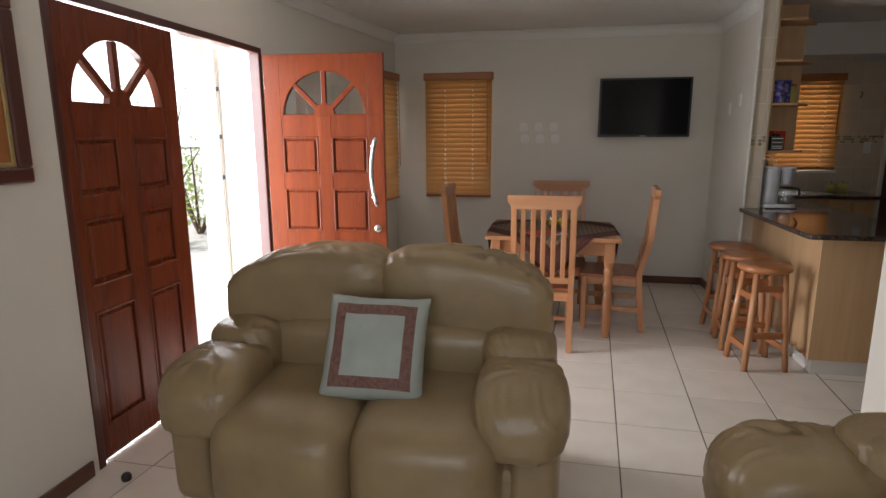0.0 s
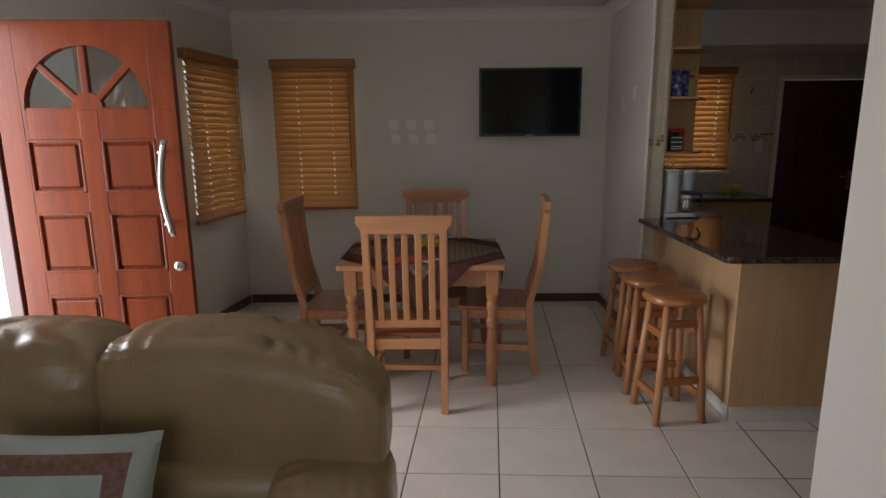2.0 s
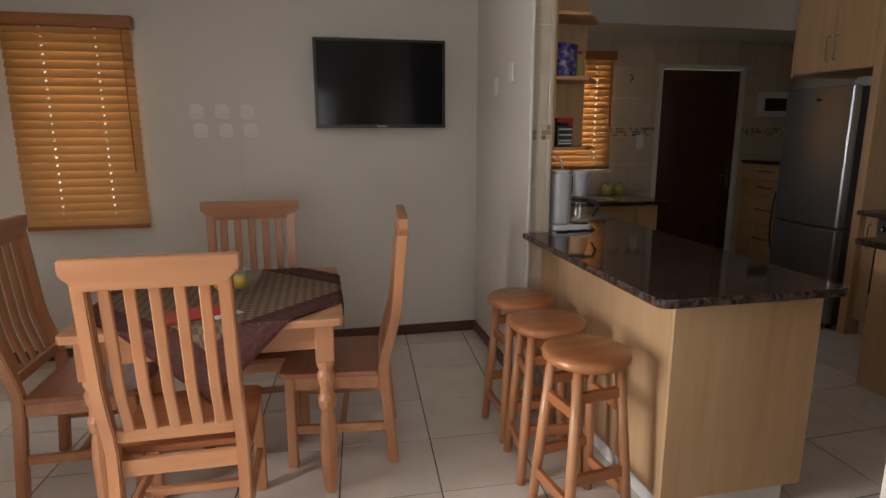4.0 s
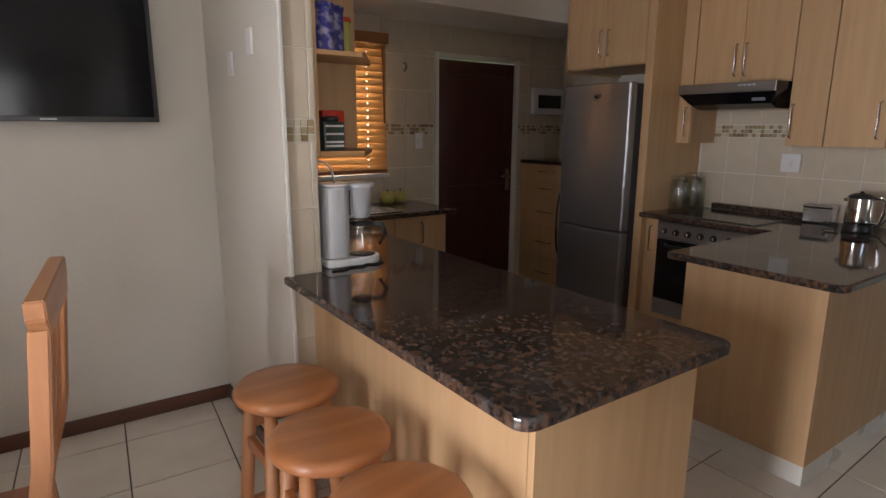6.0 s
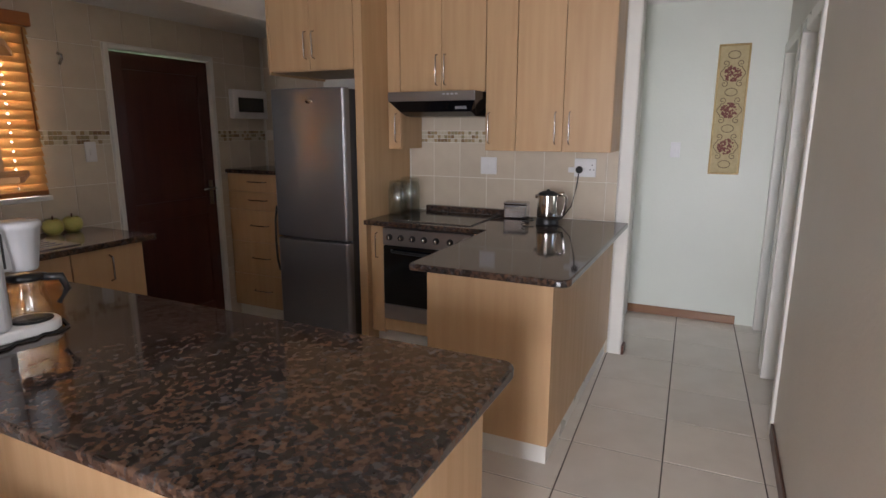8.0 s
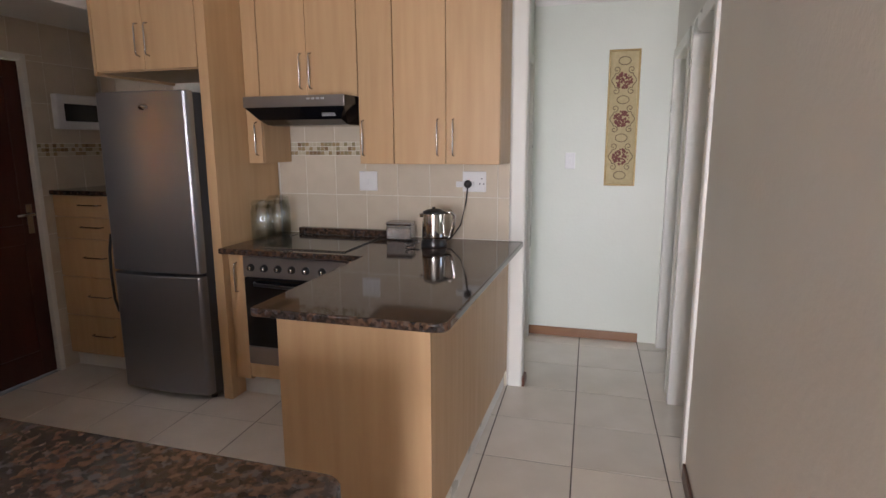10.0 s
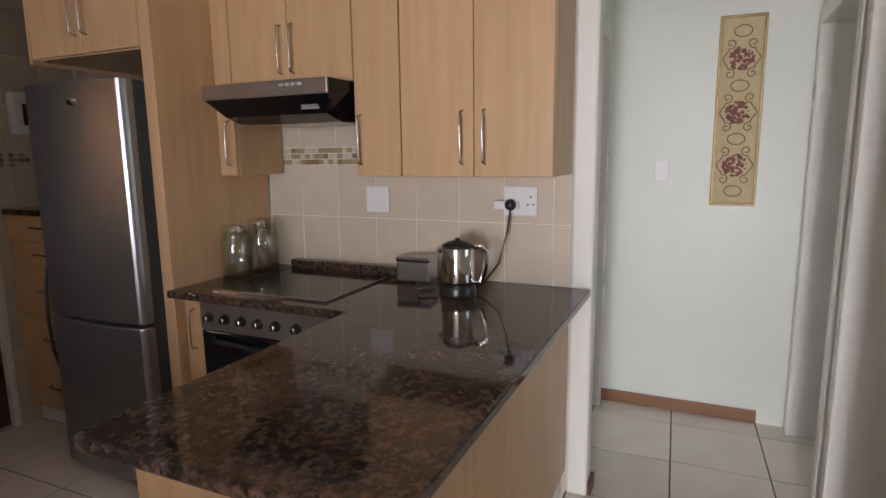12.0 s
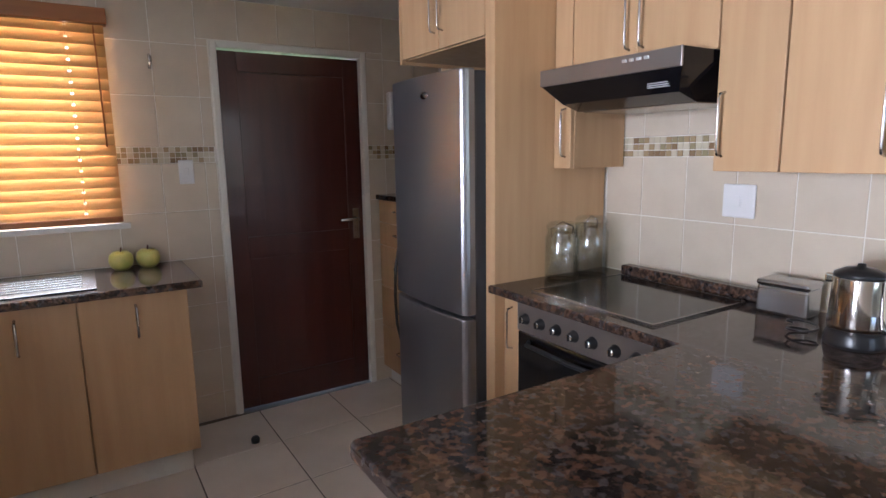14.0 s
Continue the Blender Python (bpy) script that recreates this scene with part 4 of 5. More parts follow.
# ---- bar and stools ----
def stool(at, rz):
    s = thing("bar_stool", "round honey pine bar stool with splayed legs", "stool", at, rz, "stools at the counter")
    lathe("seat", [(0.10, 0.625), (0.142, 0.63), (0.157, 0.642), (0.16, 0.655), (0.153, 0.668), (0.135, 0.674), (0.0005, 0.67)], M_STOOL, s, 36)
    tops = [(-0.085, -0.085), (0.085, -0.085), (0.085, 0.085), (-0.085, 0.085)]
    at_z = lambda p, z: (p[0] * (1.5 - 0.5 * z / 0.63), p[1] * (1.5 - 0.5 * z / 0.63), z)
    for p in tops:
        tube("leg", [at_z(p, 0), at_z(p, 0.3), at_z(p, 0.628)], [0.019, 0.021, 0.019], M_PINE, s, 10)
    for i in range(4):
        for z in ((0.14, 0.47) if i % 2 else (0.23, 0.53)):
            a, b = Vector(at_z(tops[i], z)), Vector(at_z(tops[(i + 1) % 4], z))
            d = (b - a).normalized()
            box("rung", (0.006, -0.011, -0.02), ((b - a).length - 0.006, 0.011, 0.02), M_STOOL, s, 0.004, Matrix.Translation(a) @ d.to_track_quat("X", "Z").to_matrix().to_4x4())
    return s


st = stool((1.575, 4.09, 0), 8)
copy_thing(st, pose(1.565, 4.43, 0, 0, 0, -6))
copy_thing(st, pose(1.575, 4.78, 0, 0, 0, 3))

TOP, THK = 0.90, 0.032
bar = thing("breakfast_bar", "oak laminate breakfast bar with polished brown granite top", "counter", (0, 0, 0))
out = rounded(1.72, 3.875, 2.47, 5.175, (0.045, 0.045, 0, 0))
out = out[:-2] + [(2.47, 6.305), (1.875, 6.305), (1.875, 5.175), (1.72, 5.175)]
prism("worktop", out, TOP - THK, TOP, M_GRAN, bar, 0.007)
box("end_panel", (1.83, 3.955, 0.10), (2.43, 3.975, TOP - THK), M_OAK, bar, 0.001)
box("front_panel", (1.83, 3.977, 0.10), (1.85, 5.175, TOP - THK), M_OAK, bar, 0.001)
box("body", (1.88, 3.98, 0.10), (2.42, 6.30, TOP - THK - 0.004), M_OAK, bar, 0.002)
box("plinth", (1.86, 3.985, 0.0), (2.38, 6.3, 0.099), M_TRIM, bar, 0.002)
setting(box("trim", (1.738, 5.155, 0), (1.752, 5.172, CEIL), M_TRIM, bev=0.003), "white tile edge strip on the pillar", "tile trim")


def bar_handle(parent, at, length, axis="z", off=(-1, 0, 0)):
    """A slim bow handle standing off a cabinet front."""
    a, d = Vector(at), Vector(off)
    e = Vector((0, 0, length)) if axis == "z" else Vector((0, length, 0))
    u = e.normalized()
    b = bmesh.new()
    add_tube(b, [a, a + d * 0.024 + u * 0.006, a + d * 0.028 + u * 0.02, a + e + d * 0.028 - u * 0.02, a + e + d * 0.024 - u * 0.006, a + e], 0.0042, 8)
    bmesh.ops.recalc_face_normals(b, faces=b.faces)
    return tagged(mesh("handle", b, M_STEEL, parent, None, True), "brushed steel bow handle")


# ---- kitchen: sink run ----
sk = thing("sink_cabinet", "oak laminate sink cabinet with granite top", "cabinet", (0, 0, 0))
prism("worktop", [(1.875, 6.31), (3.335, 6.31), (3.335, KNORTH - 0.012), (1.875, KNORTH - 0.012)], TOP - THK, TOP, M_GRAN, sk, 0.006)
box("body", (1.88, 6.38, 0.12), (3.28, 6.88, TOP - THK), M_OAK, sk, 0.002)
for x0, x1 in ((2.48, 2.872), (2.876, 3.278)):
    d = box("door", (x0, 6.36, 0.125), (x1, 6.379, TOP - THK - 0.006), M_OAK, sk, 0.0025)
    hb = bmesh.new()
    hx = x1 - 0.2
    add_tube(hb, [(hx, 6.36, 0.68), (hx, 6.333, 0.69), (hx, 6.333, 0.81), (hx, 6.36, 0.82)], 0.0055, 8)
    mesh("handle", hb, M_STEEL, d, None, True)
box("plinth", (1.9, 6.43, 0), (3.25, 6.86, 0.119), M_TRIM, sk, 0.002)
sn = thing("kitchen_sink", "stainless steel inset sink with drainer", "sink", (2.5, 6.6, TOP))
bm = bmesh.new()
add_box(bm, (-0.45, -0.22, 0.0015), (0.45, 0.22, 0.006), 0.002)
for k in range(6):
    add_box(bm, (0.02, -0.15 + k * 0.055, 0.006), (0.40, -0.135 + k * 0.055, 0.009), 0.001)
mesh("drainer", bm, M_STEEL, sn)
bm = bmesh.new()
for a, b in (((-0.4, -0.18, 0.006), (-0.04, -0.165, 0.016)), ((-0.4, 0.165, 0.006), (-0.04, 0.18, 0.016)), ((-0.4, -0.165, 0.006), (-0.385, 0.165, 0.016)), ((-0.055, -0.165, 0.006), (-0.04, 0.165, 0.016))):
    add_box(bm, a, b, 0.004)
mesh("bowl_rim", bm, M_STEEL, sn)
tube("tap", [(-0.22, 0.2, 0.006), (-0.22, 0.2, 0.24), (-0.2, 0.18, 0.31), (-0.16, 0.12, 0.335), (-0.12, 0.06, 0.31), (-0.11, 0.05, 0.27)], 0.011, M_CHROME, sn, 10)
for k, (x, y) in enumerate(((3.06, 6.79), (3.175, 6.80))):
    ap = thing("ornamental_apple", "green and yellow apple-shaped pot on the worktop", "apple", (x, y, TOP), 40 * k, "apples by the sink")
    lathe("fruit", [(0.002, 0.006), (0.03, 0.0), (0.048, 0.02), (0.054, 0.045), (0.048, 0.072), (0.028, 0.088), (0.006, 0.082)], M_APPLE, ap, 24)
    tube("stalk", [(0, 0, 0.08), (0.004, 0.0, 0.105)], 0.004, M_BASE, ap, 6)

# ---- kitchen: tall and wall units ----
fr = thing("fridge_freezer", "silver grey two-door fridge freezer", "fridge", (0, 0, 0))
box("cabinet", (4.27, 5.615, 0.03), (4.85, 6.205, 1.735), mat("dark_grey_casing", (0.09, 0.09, 0.095), None, 0.45), fr, 0.008)
for z0, z1, nm in ((0.05, 0.742, "freezer_door"), (0.757, 1.74, "fridge_door")):
    o = [(4.262, 5.605), (4.236, 5.605), (4.224, 5.608), (4.214, 5.615)]
    o += [(4.207 - 0.02 * math.sin(math.pi * k / 14), 5.625 + 0.56 * k / 14) for k in range(15)]
    o += [(4.214, 6.195), (4.224, 6.202), (4.236, 6.205), (4.262, 6.205)]
    prism(nm, o, z0, z1, M_FRIDGE, fr, 0.008)
tube("door_grip", [(4.225, 6.208, 0.5), (4.208, 6.212, 0.58), (4.202, 6.212, 0.72), (4.208, 6.212, 0.86), (4.225, 6.208, 0.96)], 0.008, M_BLACK, fr, 8)
lathe("badge", [(0.03, 0), (0.03, 0.003), (0.001, 0.0035)], M_CHROME, fr, 20, Matrix.Translation((4.187, 5.86, 1.655)) @ Matrix.Rotation(radians(-90), 4, "Y") @ Matrix.Diagonal((0.5, 1, 1, 1)))
for y in (5.66, 6.15):
    for x in (4.31, 4.8):
        lathe("foot", [(0.02, 0), (0.02, 0.031)], M_BLACK, fr, 10, pose(x, y, 0))

tu = thing("fridge_housing", "pale oak laminate tall housing over the fridge", "cabinet", (0, 0, 0))
box("side_panel", (4.30, 5.525, 0.0), (EAST - 0.012, 5.585, CEIL - 0.002), M_OAK, tu, 0.002)
box("side_panel", (4.30, 6.262, 1.84), (EAST - 0.012, 6.28, CEIL - 0.002), M_OAK, tu, 0.002)
box("box", (4.32, 5.586, 1.855), (EAST - 0.012, 6.261, CEIL - 0.002), M_OAK, tu, 0)
for y0, y1, hy in ((5.59, 5.922, 5.89), (5.926, 6.258, 5.955)):
    d = box("door", (4.30, y0, 1.86), (4.319, y1, CEIL - 0.006), M_OAK, tu, 0.0025)
    bar_handle(d, (4.30, hy, 1.93), 0.17)

dr = thing("drawer_unit", "pale oak laminate tower of drawers", "drawers", (0, 0, 0))
box("body", (4.47, 6.29, 0.1), (EAST - 0.012, KNORTH - 0.014, 1.15), M_OAK, dr, 0)
box("plinth", (4.5, 6.29, 0), (EAST - 0.012, KNORTH - 0.014, 0.099), M_TRIM, dr, 0)
box("worktop", (4.43, 6.285, 1.15), (EAST - 0.012, KNORTH - 0.013, 1.18), M_GRAN, dr, 0.005)
for z0, z1 in ((0.10, 0.36), (0.364, 0.62), (0.624, 0.87), (0.874, 1.01), (1.014, 1.147)):
    d = box("drawer", (4.45, 6.292, z0 + 0.003), (4.469, KNORTH - 0.016, z1), M_OAK, dr, 0.0025)
    bar_handle(d, (4.45, 6.50, (z0 + z1) / 2 + 0.01), 0.17, "y")
bt = thing("spray_bottle", "small white and blue spray bottle on the drawers", "bottle", (4.62, 6.52, 1.18))
lathe("body", [(0.028, 0), (0.03, 0.01), (0.03, 0.10), (0.02, 0.125), (0.012, 0.135)], M_WHITE, bt, 18)
lathe("cap", [(0.0285, 0.1), (0.031, 0.101), (0.022, 0.127), (0.013, 0.137), (0.013, 0.165), (0.004, 0.167)], M_BLUE, bt, 18)

db = thing("distribution_board", "white electrical distribution board with dark window", "fuse box", (4.52, KNORTH - 0.012, 1.56))
box("case", (0, -0.05, 0), (0.37, 0, 0.22), M_WHITE, db, 0.01)
box("window", (0.05, -0.054, 0.05), (0.32, -0.05, 0.16), M_BGLASS, db, 0.002)


def wall_unit(y0, y1, z0, doors, label):
    u = thing("wall_cabinet", label, "cabinet", (0, 0, 0), 0, "wall cabinets")
    box("body", (4.62, y0, z0), (EAST - 0.012, y1, CEIL - 0.002), M_OAK, u, 0.001)
    for a, b, hy in doors:
        d = box("door", (4.60, a + 0.0015, z0), (4.619, b - 0.0015, CEIL - 0.004), M_OAK, u, 0.0025)
        if hy:
            bar_handle(d, (4.60, hy, z0 + 0.045), 0.19)
    return u


wall_unit(5.425, 5.522, 1.35, ((5.425, 5.522, 5.455),), "narrow pale oak wall cabinet beside the hood")
wall_unit(4.815, 5.422, 1.715, ((4.815, 5.118, 5.09), (5.118, 5.422, 5.15)), "pale oak double wall cabinet over the hood")
wall_unit(4.612, 4.812, 1.35, ((4.612, 4.812, 4.785),), "narrow pale oak wall cabinet")
wall_unit(4.03, 4.609, 1.35, ((4.03, 4.318, 4.275), (4.318, 4.609, 4.36)), "pale oak double wall cabinet over the worktop")

hd = thing("cooker_hood", "brushed steel and black cooker hood", "hood", (0, 0, 0))
bm = bmesh.new()
ys = (4.82, 5.418)
prof = [(4.44, 1.70), (4.44, 1.655), (4.50, 1.59), (4.58, 1.565), (EAST - 0.014, 1.565), (EAST - 0.014, 1.712), (4.45, 1.712)]
ends = [[bm.verts.new((x, y + (0.05 * d if z < 1.6 else 0), z)) for x, z in prof] for y, d in zip(ys, (1, -1))]
for i in range(len(prof)):
    j = (i + 1) % len(prof)
    bm.faces.new((ends[0][i], ends[0][j], ends[1][j], ends[1][i]))
bm.faces.new(ends[0])
bm.faces.new(list(reversed(ends[1])))
bmesh.ops.recalc_face_normals(bm, faces=bm.faces)
mesh("body", bm, M_SCREEN, hd)
box("front_strip", (4.432, 4.817, 1.655), (4.442, 5.421, 1.713), M_PANEL, hd, 0.003)
for k in range(5):
    box("light_lens", (4.470, 4.89, 1.607 + k * 0.006), (4.49 - k * 0.0055, 4.965, 1.610 + k * 0.006), M_GREYP, hd, 0.001)
for k in range(4):
    box("button", (4.427, 4.93 + k * 0.028, 1.69), (4.433, 4.947 + k * 0.028, 1.699), M_GREYP, hd, 0.001)
box("filter", (4.6, 4.88, 1.561), (4.88, 5.36, 1.567), M_STEEL, hd, 0.002)

# ---- kitchen: cooker run and peninsula ----
pn = thing("kitchen_peninsula", "pale oak kitchen counter with polished brown granite top", "counter", (0, 0, 0))
r = 0.05
out = rounded(3.31, 3.945, 4.907, 4.665, (r, 0, 0, 0.02))
# L shape: the long arm, then the cooker run
out = [p for p in out if not (p[0] > 4.9 and p[1] > 4.6)]
k = max(range(len(out)), key=lambda i: (out[i][0] > 4.9, out[i][1]))
out = out[:k + 1] + [(4.907, 5.522), (4.265, 5.522), (4.265, 4.665)] + out[k + 1:]
prism("worktop", out, TOP - THK, TOP, M_GRAN, pn, 0.007)
box("end_panel", (3.41, 4.03, 0.11), (3.43, 4.62, TOP - THK), M_OAK, pn, 0.001)
box("back_panel", (3.431, 4.03, 0.11), (4.905, 4.05, TOP - THK), M_OAK, pn, 0.001)
box("body", (3.432, 4.052, 0.11), (4.905, 4.615, TOP - THK - 0.003), M_OAK, pn, 0)
box("body", (4.37, 5.43, 0.11), (4.905, 5.52, TOP - THK - 0.003), M_OAK, pn, 0)
d = box("door", (4.345, 5.425, 0.12), (4.368, 5.52, TOP - THK - 0.004), M_OAK, pn, 0.002)
bar_handle(d, (4.345, 5.47, 0.64), 0.17)
box("filler", (4.345, 4.62, 0.12), (4.368, 4.775, TOP - THK - 0.004), M_OAK, pn, 0.002)
box("plinth", (3.45, 4.045, 0.0), (4.9, 4.58, 0.109), M_TRIM, pn, 0.002)
box("plinth", (4.42, 4.6, 0.0), (4.9, 5.52, 0.109), M_TRIM, pn, 0.002)
box("upstand", (4.84, 4.74, TOP + 0.001), (4.89, 5.36, TOP + 0.042), M_GRAN, pn, 0.006)

ov = thing("built_in_oven", "built-in steel oven with black glass door", "oven", (0, 0, 0))
box("body", (4.36, 4.782, 0.14), (4.83, 5.418, TOP - THK - 0.004), M_BLACK, ov, 0)
box("control_panel", (4.325, 4.785, 0.735), (4.359, 5.415, 0.85), M_PANEL, ov, 0.004)
box("oven_door", (4.33, 4.785, 0.33), (4.359, 5.415, 0.73), M_BGLASS, ov, 0.004)
box("oven_base", (4.328, 4.785, 0.225), (4.359, 5.415, 0.327), M_PANEL, ov, 0.004)
box("drawer_front", (4.336, 4.785, 0.14), (4.359, 5.415, 0.222), M_OAK, ov, 0.003)
tube("door_handle", [(4.33, 4.85, 0.70), (4.30, 4.87, 0.70), (4.298, 5.1, 0.694), (4.30, 5.33, 0.70), (4.33, 5.35, 0.70)], 0.009, M_BLACK, ov, 8)
for k in range(7):
    y = 4.84 + k * 0.085 + (0.0 if k < 2 else 0.012)
    kn = lathe("knob", [(0.022, 0), (0.022, 0.004), (0.018, 0.006), (0.016, 0.022), (0.012, 0.025), (0.001, 0.026)], M_BLACK, ov, 18, Matrix.Translation((4.325, y, 0.79)) @ Matrix.Rotation(radians(-90), 4, "Y"))
    lathe("knob_face", [(0.0125, 0), (0.0125, 0.002), (0.001, 0.003)], M_CHROME, ov, 14, Matrix.Translation((4.3005, y, 0.79)) @ Matrix.Rotation(radians(-90), 4, "Y"))
    box("knob_bar", (4.292, y - 0.003, 0.778), (4.298, y + 0.003, 0.802), M_BLACK, ov, 0.001)
hob = thing("ceramic_hob", "black ceramic glass hob set in granite", "hob", (0, 0, 0))
box("glass", (4.34, 4.80, TOP + 0.0015), (4.81, 5.34, TOP + 0.006), M_BGLASS, hob, 0.002)
bm = bmesh.new()
for a, b in (((4.335, 4.795), (4.34, 5.345)), ((4.81, 4.795), (4.815, 5.345)), ((4.34, 4.795), (4.81, 4.80)), ((4.34, 5.34), (4.81, 5.345))):
    add_box(bm, (*a, TOP + 0.001), (*b, TOP + 0.008))
mesh("rim", bm, M_STEEL, hob)

kt = thing("electric_kettle", "polished chrome electric kettle on black base", "kettle", (4.64, 4.40, TOP), 8)
kt.scale = (0.9, 0.9, 0.97)
lathe("base", [(0.078, 0), (0.08, 0.01), (0.074, 0.035), (0.07, 0.045)], M_BLACK, kt, 28)
lathe("jug", [(0.072, 0.045), (0.074, 0.06), (0.07, 0.13), (0.068, 0.185), (0.067, 0.19)], M_CHROME, kt, 32)
lathe("lid", [(0.068, 0.19), (0.066, 0.2), (0.04, 0.212), (0.012, 0.216), (0.01, 0.225), (0.001, 0.226)], M_BLACK, kt, 28)
tube("handle", [(0.0, -0.06, 0.19), (0.0, -0.105, 0.2), (0.0, -0.125, 0.175), (0.0, -0.12, 0.11), (0.0, -0.1, 0.055), (0.0, -0.068, 0.05)], [0.012, 0.012, 0.011, 0.011, 0.011, 0.01], M_CHROME, kt, 10)
box("spout", (-0.012, 0.06, 0.165), (0.012, 0.088, 0.19), M_CHROME, kt, 0.006)
pts = [(4.69, 4.36, TOP + 0.02), (4.73, 4.33, TOP + 0.03), (4.8, 4.29, 1.0), (4.86, 4.275, 1.12), (4.878, 4.27, 1.2), (4.882, 4.268, 1.225)]
tagged(tube("power_cord", pts, 0.004, M_BLACK, None, 6), "black kettle power cord running to the socket", "cord")
tagged(tube("kettle_cord_coil", [(4.62 + 0.035 * math.cos(k * 0.7), 4.52 + 0.04 * math.sin(k * 0.7), TOP + 0.005 + 0.0025 * k) for k in range(14)], 0.0035, M_BLACK, None, 6), "coiled black cord beside the kettle", "cord")

tin = thing("storage_tin", "square brushed steel storage tin on the worktop", "tin", (4.80, 4.655, TOP), 4)
tin.scale = (0.9, 0.9, 0.95)
box("body", (-0.055, -0.085, 0.0), (0.055, 0.085, 0.095), M_STEEL, tin, 0.01)
box("lid", (-0.058, -0.088, 0.093), (0.058, 0.088, 0.115), M_STEEL, tin, 0.01)

for k, (x, y, s) in enumerate(((4.575, 5.437, 1.06), (4.735, 5.433, 1.12))):
    jar = thing("glass_jar", "clear glass clip-top storage jar", "jar", (x, y, TOP), 20 * k, "glass jars")
    bm = bmesh.new()
    prof = [(0.052, 0.0), (0.057, 0.006), (0.057, 0.165), (0.05, 0.178), (0.05, 0.195), (0.047, 0.195), (0.047, 0.178), (0.054, 0.163), (0.054, 0.012), (0.02, 0.009)]
    n = 24
    rg = [[bm.verts.new((r * s * 1.15 * math.cos(i * math.tau / n), r * s * 1.15 * math.sin(i * math.tau / n), z * s)) for i in range(n)] for r, z in prof]
    for a, b in zip(rg, rg[1:]):
        for i in range(n):
            bm.faces.new((a[i], a[(i + 1) % n], b[(i + 1) % n], b[i]))
    bm.faces.new(list(reversed(rg[0])))
    bm.faces.new(rg[-1])
    bmesh.ops.recalc_face_normals(bm, faces=bm.faces)
    mesh("body", bm, M_THIN, jar, None, True)
    lathe("lid", [(0.058 * s, 0.196 * s), (0.06 * s, 0.2 * s), (0.06 * s, 0.21 * s), (0.05 * s, 0.222 * s), (0.002, 0.224 * s)], M_THIN, jar, 24)
    tube("clip", [(0.052 * s, 0, 0.17 * s), (0.058 * s, 0, 0.2 * s), (0.0, 0, 0.224 * s), (-0.058 * s, 0, 0.2 * s), (-0.052 * s, 0, 0.17 * s)], 0.0018, M_STEEL, jar, 6)


def plate(name, label, at, facing, w, h, holes=False, rocker=True):
    """A white switch or socket plate. facing: the direction it looks, -x or -y."""
    m = Matrix.Translation(at) @ (pose(0, 0, 0, 0, 0, -90) if facing == "x" else Matrix.Identity(4))
    o = thing(name, label, "wall plate")
    o.matrix_basis = m
    box("plate", (-w / 2, -0.01, -h / 2), (w / 2, 0, h / 2), M_WHITE, o, 0.004)
    if rocker:
        box("rocker", (-0.01, -0.014, -0.02), (0.01, -0.009, 0.02), M_WHITE, o, 0.002)
    if holes:
        for x, z in ((0.045, 0.018), (0.033, -0.012), (0.057, -0.012)):
            lathe("pin_hole", [(0.004, 0), (0.004, 0.0015), (0.0005, 0.0016)], M_BLACK, o, 8, Matrix.Translation((x, -0.0098, z)) @ Matrix.Rotation(radians(90), 4, "X"))
    return o


plate("isolator_switch", "white square isolator switch plate on tiles", (EAST - 0.011, 4.90, 1.235), "x", 0.118, 0.118)
sk2 = plate("double_socket", "white double wall socket with black plug", (EAST - 0.011, 4.235, 1.24), "x", 0.14, 0.118, True, False)
lathe("plug", [(0.022, 0), (0.024, 0.012), (0.018, 0.03), (0.006, 0.034)], M_BLACK, sk2, 16, Matrix.Translation((-0.03, -0.03, -0.012)) @ Matrix.Rotation(radians(90), 4, "X"))
box("adaptor", (-0.105, -0.03, -0.032), (0.0, -0.0105, 0.002), M_WHITE, sk2, 0.004)
plate("light_switch", "white light switch plate on kitchen tiles", (3.39, KNORTH - 0.012, 1.345), "y", 0.07, 0.12)
plate("light_switch", "white light switch on the corridor wall", (5.949, 3.77, 1.33), "x", 0.07, 0.115)
for y, z in ((5.47, 1.76), (5.75, 1.70)):
    o = box("switch_cover", (1.729, y - 0.03, z - 0.05), (1.7395, y + 0.03, z + 0.05), M_WHITE, None, 0.003)
    tagged(o, "white switch cover on the pillar wall", "switch")
tagged(tube("wall_hook", [(3.27, KNORTH - 0.012, 1.90), (3.27, KNORTH - 0.04, 1.89), (3.27, KNORTH - 0.045, 1.87), (3.268, KNORTH - 0.02, 1.84)], 0.008, M_STEEL, None, 8), "small steel hook on the kitchen tiles", "hook")

